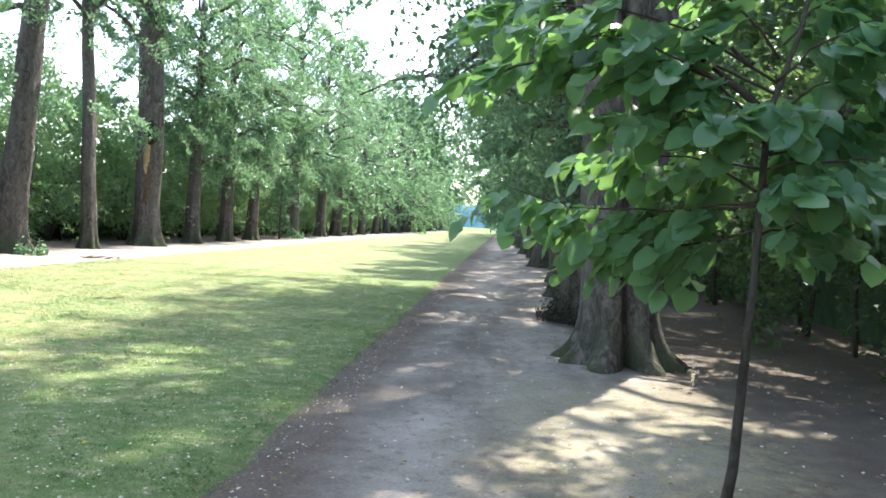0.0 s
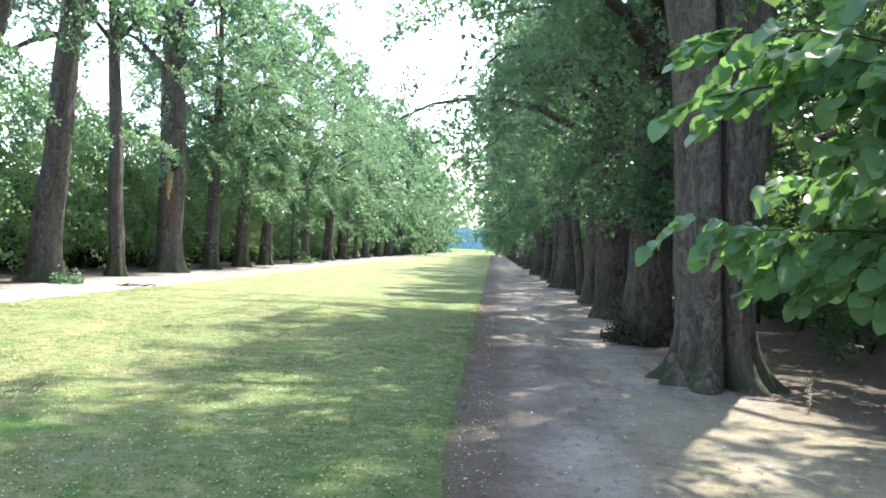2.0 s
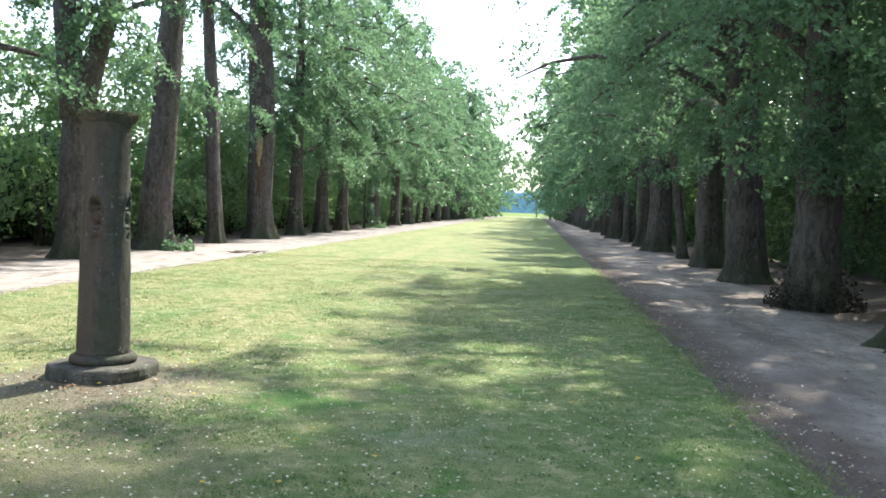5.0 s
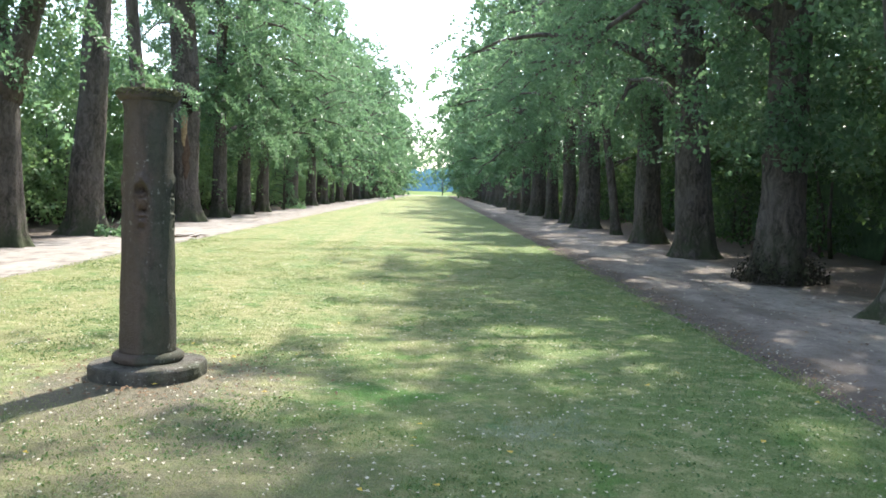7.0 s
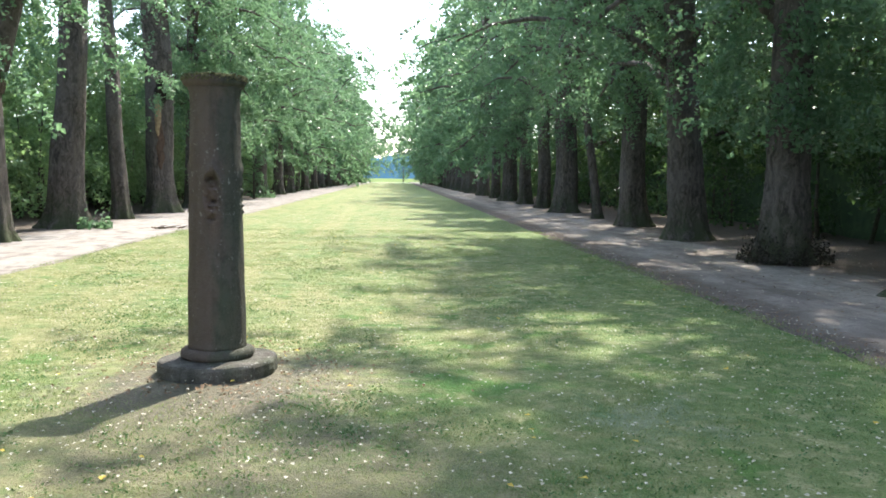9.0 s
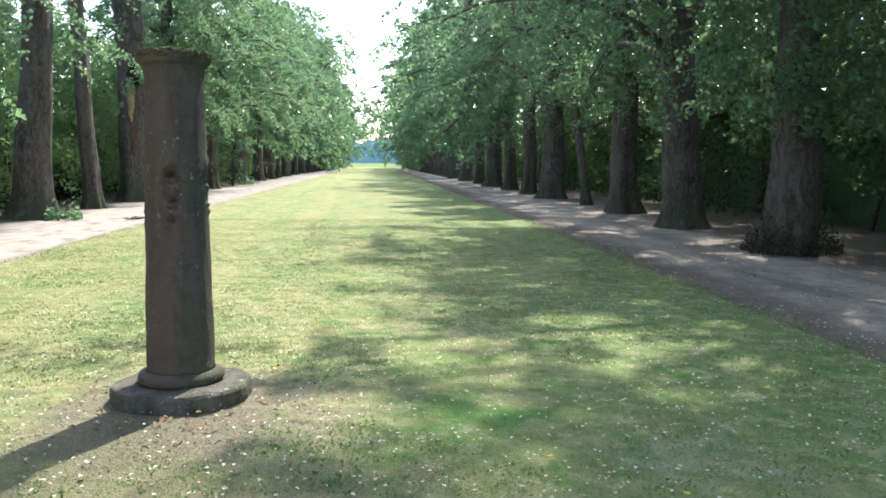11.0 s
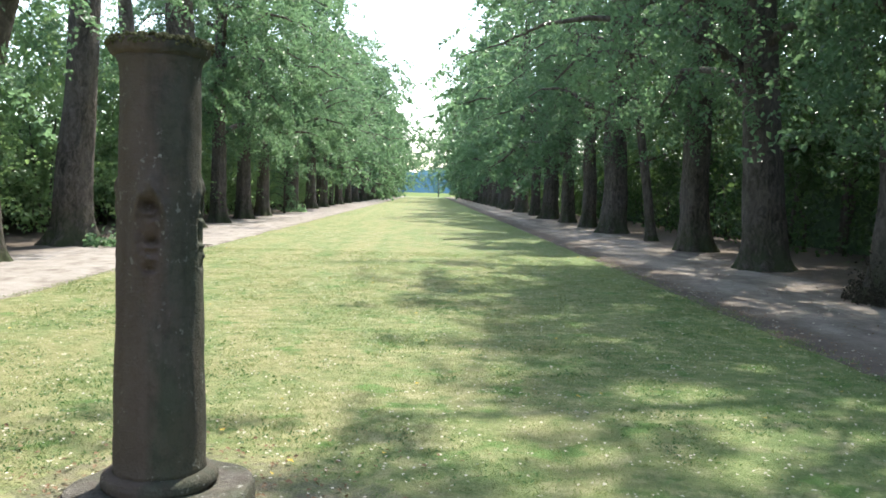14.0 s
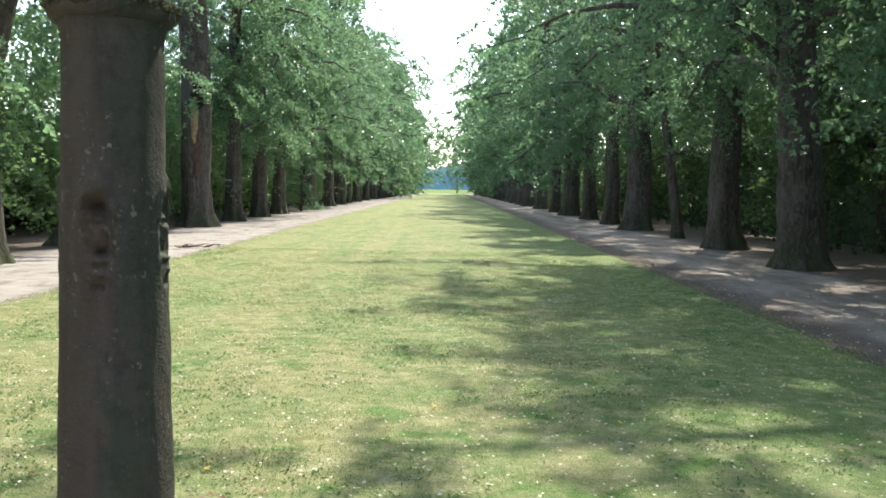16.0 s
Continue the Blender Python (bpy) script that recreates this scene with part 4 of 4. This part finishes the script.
def grass():
    g = np.random.default_rng(31)
    tufts = 42000
    y = 2.2 + 22 * g.uniform(0, 1, tufts) ** 1.8
    x = g.uniform(-9.9, 0.03, tufts)
    keep = (np.hypot(x + 5.47, y - 6.5) > 0.55 + g.uniform(0, 0.7, tufts)) & (g.uniform(0, 1, tufts) < 0.35 + 0.65 * np.array([noise.noise(Vector((a * 0.9, b * 0.9, 1))) > -0.1 for a, b in zip(x, y)]))
    x, y = x[keep], y[keep]
    n, k = len(x), 6
    c = np.stack([x, y, np.full(n, 0.02)], 1)[:, None, :] + np.concatenate([g.normal(size=(n, k, 2)) * 0.055, np.zeros((n, k, 1))], 2)
    c = c.reshape(-1, 3)
    m = len(c)
    a = g.uniform(0, 6.28, m)
    grow = 1 + 0.04 * (c[:, 1] - 3)
    w = (0.0028 * grow)[:, None] * np.stack([np.cos(a), np.sin(a), np.zeros(m)], 1)
    tip = c + np.stack([g.normal(size=m) * 0.02, g.normal(size=m) * 0.02, g.uniform(0.014, 0.036, m)], 1)
    v = np.stack([c - w, c + w, tip], 1).reshape(-1, 3)
    f = np.arange(m * 3).reshape(-1, 3)
    tagged(new("grass", mesh("grass", v, f, BLADE, False)), "short green and dry grass blades of the lawn", "grass", kind="stuff")


def litter(name, label, mat, count, xs, ys, z, size, seed, power=1.6):
    g = np.random.default_rng(seed)
    at = np.stack([g.uniform(*xs, count), ys[0] + (ys[1] - ys[0]) * g.uniform(0, 1, count) ** power, np.full(count, z)], 1)
    at[:, 2] += g.uniform(0, 0.008, count)
    v, f = leaves(at, size, seed, 0.9, 0.0, 0.8)
    tagged(new(name, mesh(name, v, f, mat, False)), label, "fallen leaves", kind="stuff")


def weeds():
    """Rosettes of broad low leaves that roughen the mown turf."""
    g = np.random.default_rng(37)
    n, k = 14000, 7
    y = 2.0 + 15 * g.uniform(0, 1, n) ** 1.7
    x = g.uniform(-9.8, 0.0, n)
    keep = np.array([noise.noise(Vector((a * 0.55, b * 0.55, 7))) + 0.6 * noise.noise(Vector((a * 2.1, b * 2.1, 2))) > 0.05 for a, b in zip(x, y)]) & (np.hypot(x + 5.47, y - 6.5) > 0.9)
    c = np.stack([x[keep], y[keep], np.full(keep.sum(), 0.03)], 1)[:, None, :] + g.normal(size=(keep.sum(), k, 3)) * np.array([0.035, 0.035, 0.006])
    v, f = leaves(c.reshape(-1, 3), 0.026, 38, 0.45, 0.0, 0.45)
    tagged(new("weeds", mesh("weeds", v, f, WEED, False)), "low green clover and weed leaves in the turf", "weeds", kind="stuff")


grass()
weeds()
litter("fallen_leaves", "pale dry leaves and petals scattered on the lawn", LITTER[0], 15000, (-9.8, -0.1), (1.5, 34), 0.05, 0.025, 41)
litter("fallen_leaves", "a few yellow leaves lying on the lawn", LITTER[1], 160, (-9.8, -0.1), (1.5, 24), 0.05, 0.045, 42)
litter("fallen_leaves", "brown leaf litter along the turf edge", LITTER[2], 1500, (-0.05, 0.5), (0, 30), 0.012, 0.035, 43)
litter("fallen_leaves", "pale dry bits caught along the turf edge", LITTER[0], 700, (-0.02, 0.35), (0, 30), 0.014, 0.028, 46)
litter("fallen_leaves", "pale dry leaves on the gravel and earth", LITTER[0], 900, (0.1, 6.5), (1, 22), 0.03, 0.035, 44)
litter("fallen_leaves", "brown leaves on the earth under the trees", LITTER[2], 1200, (1.0, 7.0), (0, 26), 0.025, 0.045, 45)


def sprouts(x, y, r, h, count, size, mat, seed, label):
    ob = thing("sprouts", label, "shoots", pose(x, y, 0))
    g = np.random.default_rng(seed)
    a, q = g.uniform(0, 6.28, count), np.sqrt(g.uniform(0.25, 1, count)) * r
    at = np.stack([np.cos(a) * q, np.sin(a) * q, np.abs(g.normal(size=count)) * h * 0.6 * (1.2 - q / r) + 0.04], 1)
    v, f = leaves(at, size, seed, 0.6)
    part("foliage", mesh("foliage", v, f, mat, False), ob)["kind"] = "stuff"
    for i in range(6):
        b = i * 1.05
        v, f = tube([(0.4 * r * math.cos(b), 0.4 * r * math.sin(b), -0.02), (0.6 * r * math.cos(b), 0.6 * r * math.sin(b), h * 0.5), (0.75 * r * math.cos(b + 0.2), 0.75 * r * math.sin(b + 0.2), h * 0.9)], [0.01, 0.007, 0.003], 5)
        part("shoot", mesh("shoot", v, f, TWIG), ob)


sprouts(3.2, 15.55, 0.85, 0.85, 2200, 0.06, DEAD_SHOOT, 51, "dark brown tangle of low shoots round a trunk's foot")
sprouts(-12.3, 23.9, 0.45, 0.5, 260, 0.13, LEAF, 52, "bright green basal shoots beside a trunk")
sprouts(-12.9, 58.3, 0.8, 0.7, 300, 0.16, LEAF, 53, "green basal shoots at a trunk's foot")


def stalk(x, y):
    """A dry seed stalk with pale tufts."""
    ob = thing("seed_stalk", "dry grass stalk with pale seed tufts by the trunk", "plant", pose(x, y, 0))
    v, f = tube([(0, 0, -0.02), (0.01, 0, 0.18), (-0.015, 0, 0.38)], [0.005, 0.004, 0.002], 5)
    part("stem", mesh("stem", v, f, LITTER[0]), ob)
    g = np.random.default_rng(3)
    at = np.stack([g.normal(size=60) * 0.018, g.normal(size=60) * 0.018, g.uniform(0.06, 0.38, 60)], 1)
    v, f = leaves(at, 0.03, 9, 0.3)
    part("tufts", mesh("tufts", v, f, LITTER[0], False), ob)["kind"] = "stuff"


stalk(3.86, 9.1)


def sticks(x, y, turn, seed):
    ob = thing("fallen_branch", "dead brown branch with twigs lying on the path", "branch", pose(x, y, 0.02, 0, 0, turn))
    g = random.Random(seed)
    for i in range(9):
        a = g.uniform(-0.5, 0.5)
        o = g.uniform(-0.4, 0.4)
        ln = g.uniform(0.2, 0.6)
        v, f = tube([(o, 0, 0.01), (o + ln * 0.5 * math.cos(a), ln * 0.5 * math.sin(a), g.uniform(0.02, 0.08)), (o + ln * math.cos(a), ln * math.sin(a), g.uniform(0.01, 0.1))], [0.014, 0.009, 0.004], 5)
        part("twig", mesh("twig", v, f, TWIG), ob)
    at = np.stack([np.random.default_rng(seed).normal(size=40) * 0.35, np.random.default_rng(seed + 1).normal(size=40) * 0.12, np.full(40, 0.03)], 1)
    v, f = leaves(at, 0.07, seed, 0.7)
    part("dead_leaves", mesh("dead_leaves", v, f, LITTER[2], False), ob)


sticks(-10.3, 24.0, 20, 5)

g = np.random.default_rng(77)
ang, rad = g.uniform(0, 6.28, 420), 0.46 + np.abs(g.normal(size=420)) * 0.5
spots = np.stack([-5.47 + np.cos(ang) * rad, 6.55 + np.sin(ang) * rad, np.full(420, 0.05)], 1)
v, f = leaves(spots, 0.035, 78, 0.85, 0.0, 0.7)
tagged(new("fallen_leaves", mesh("fallen_leaves", v, f, LITTER[2], False)), "brown dry leaves gathered round the column's foot", "fallen leaves", kind="stuff")
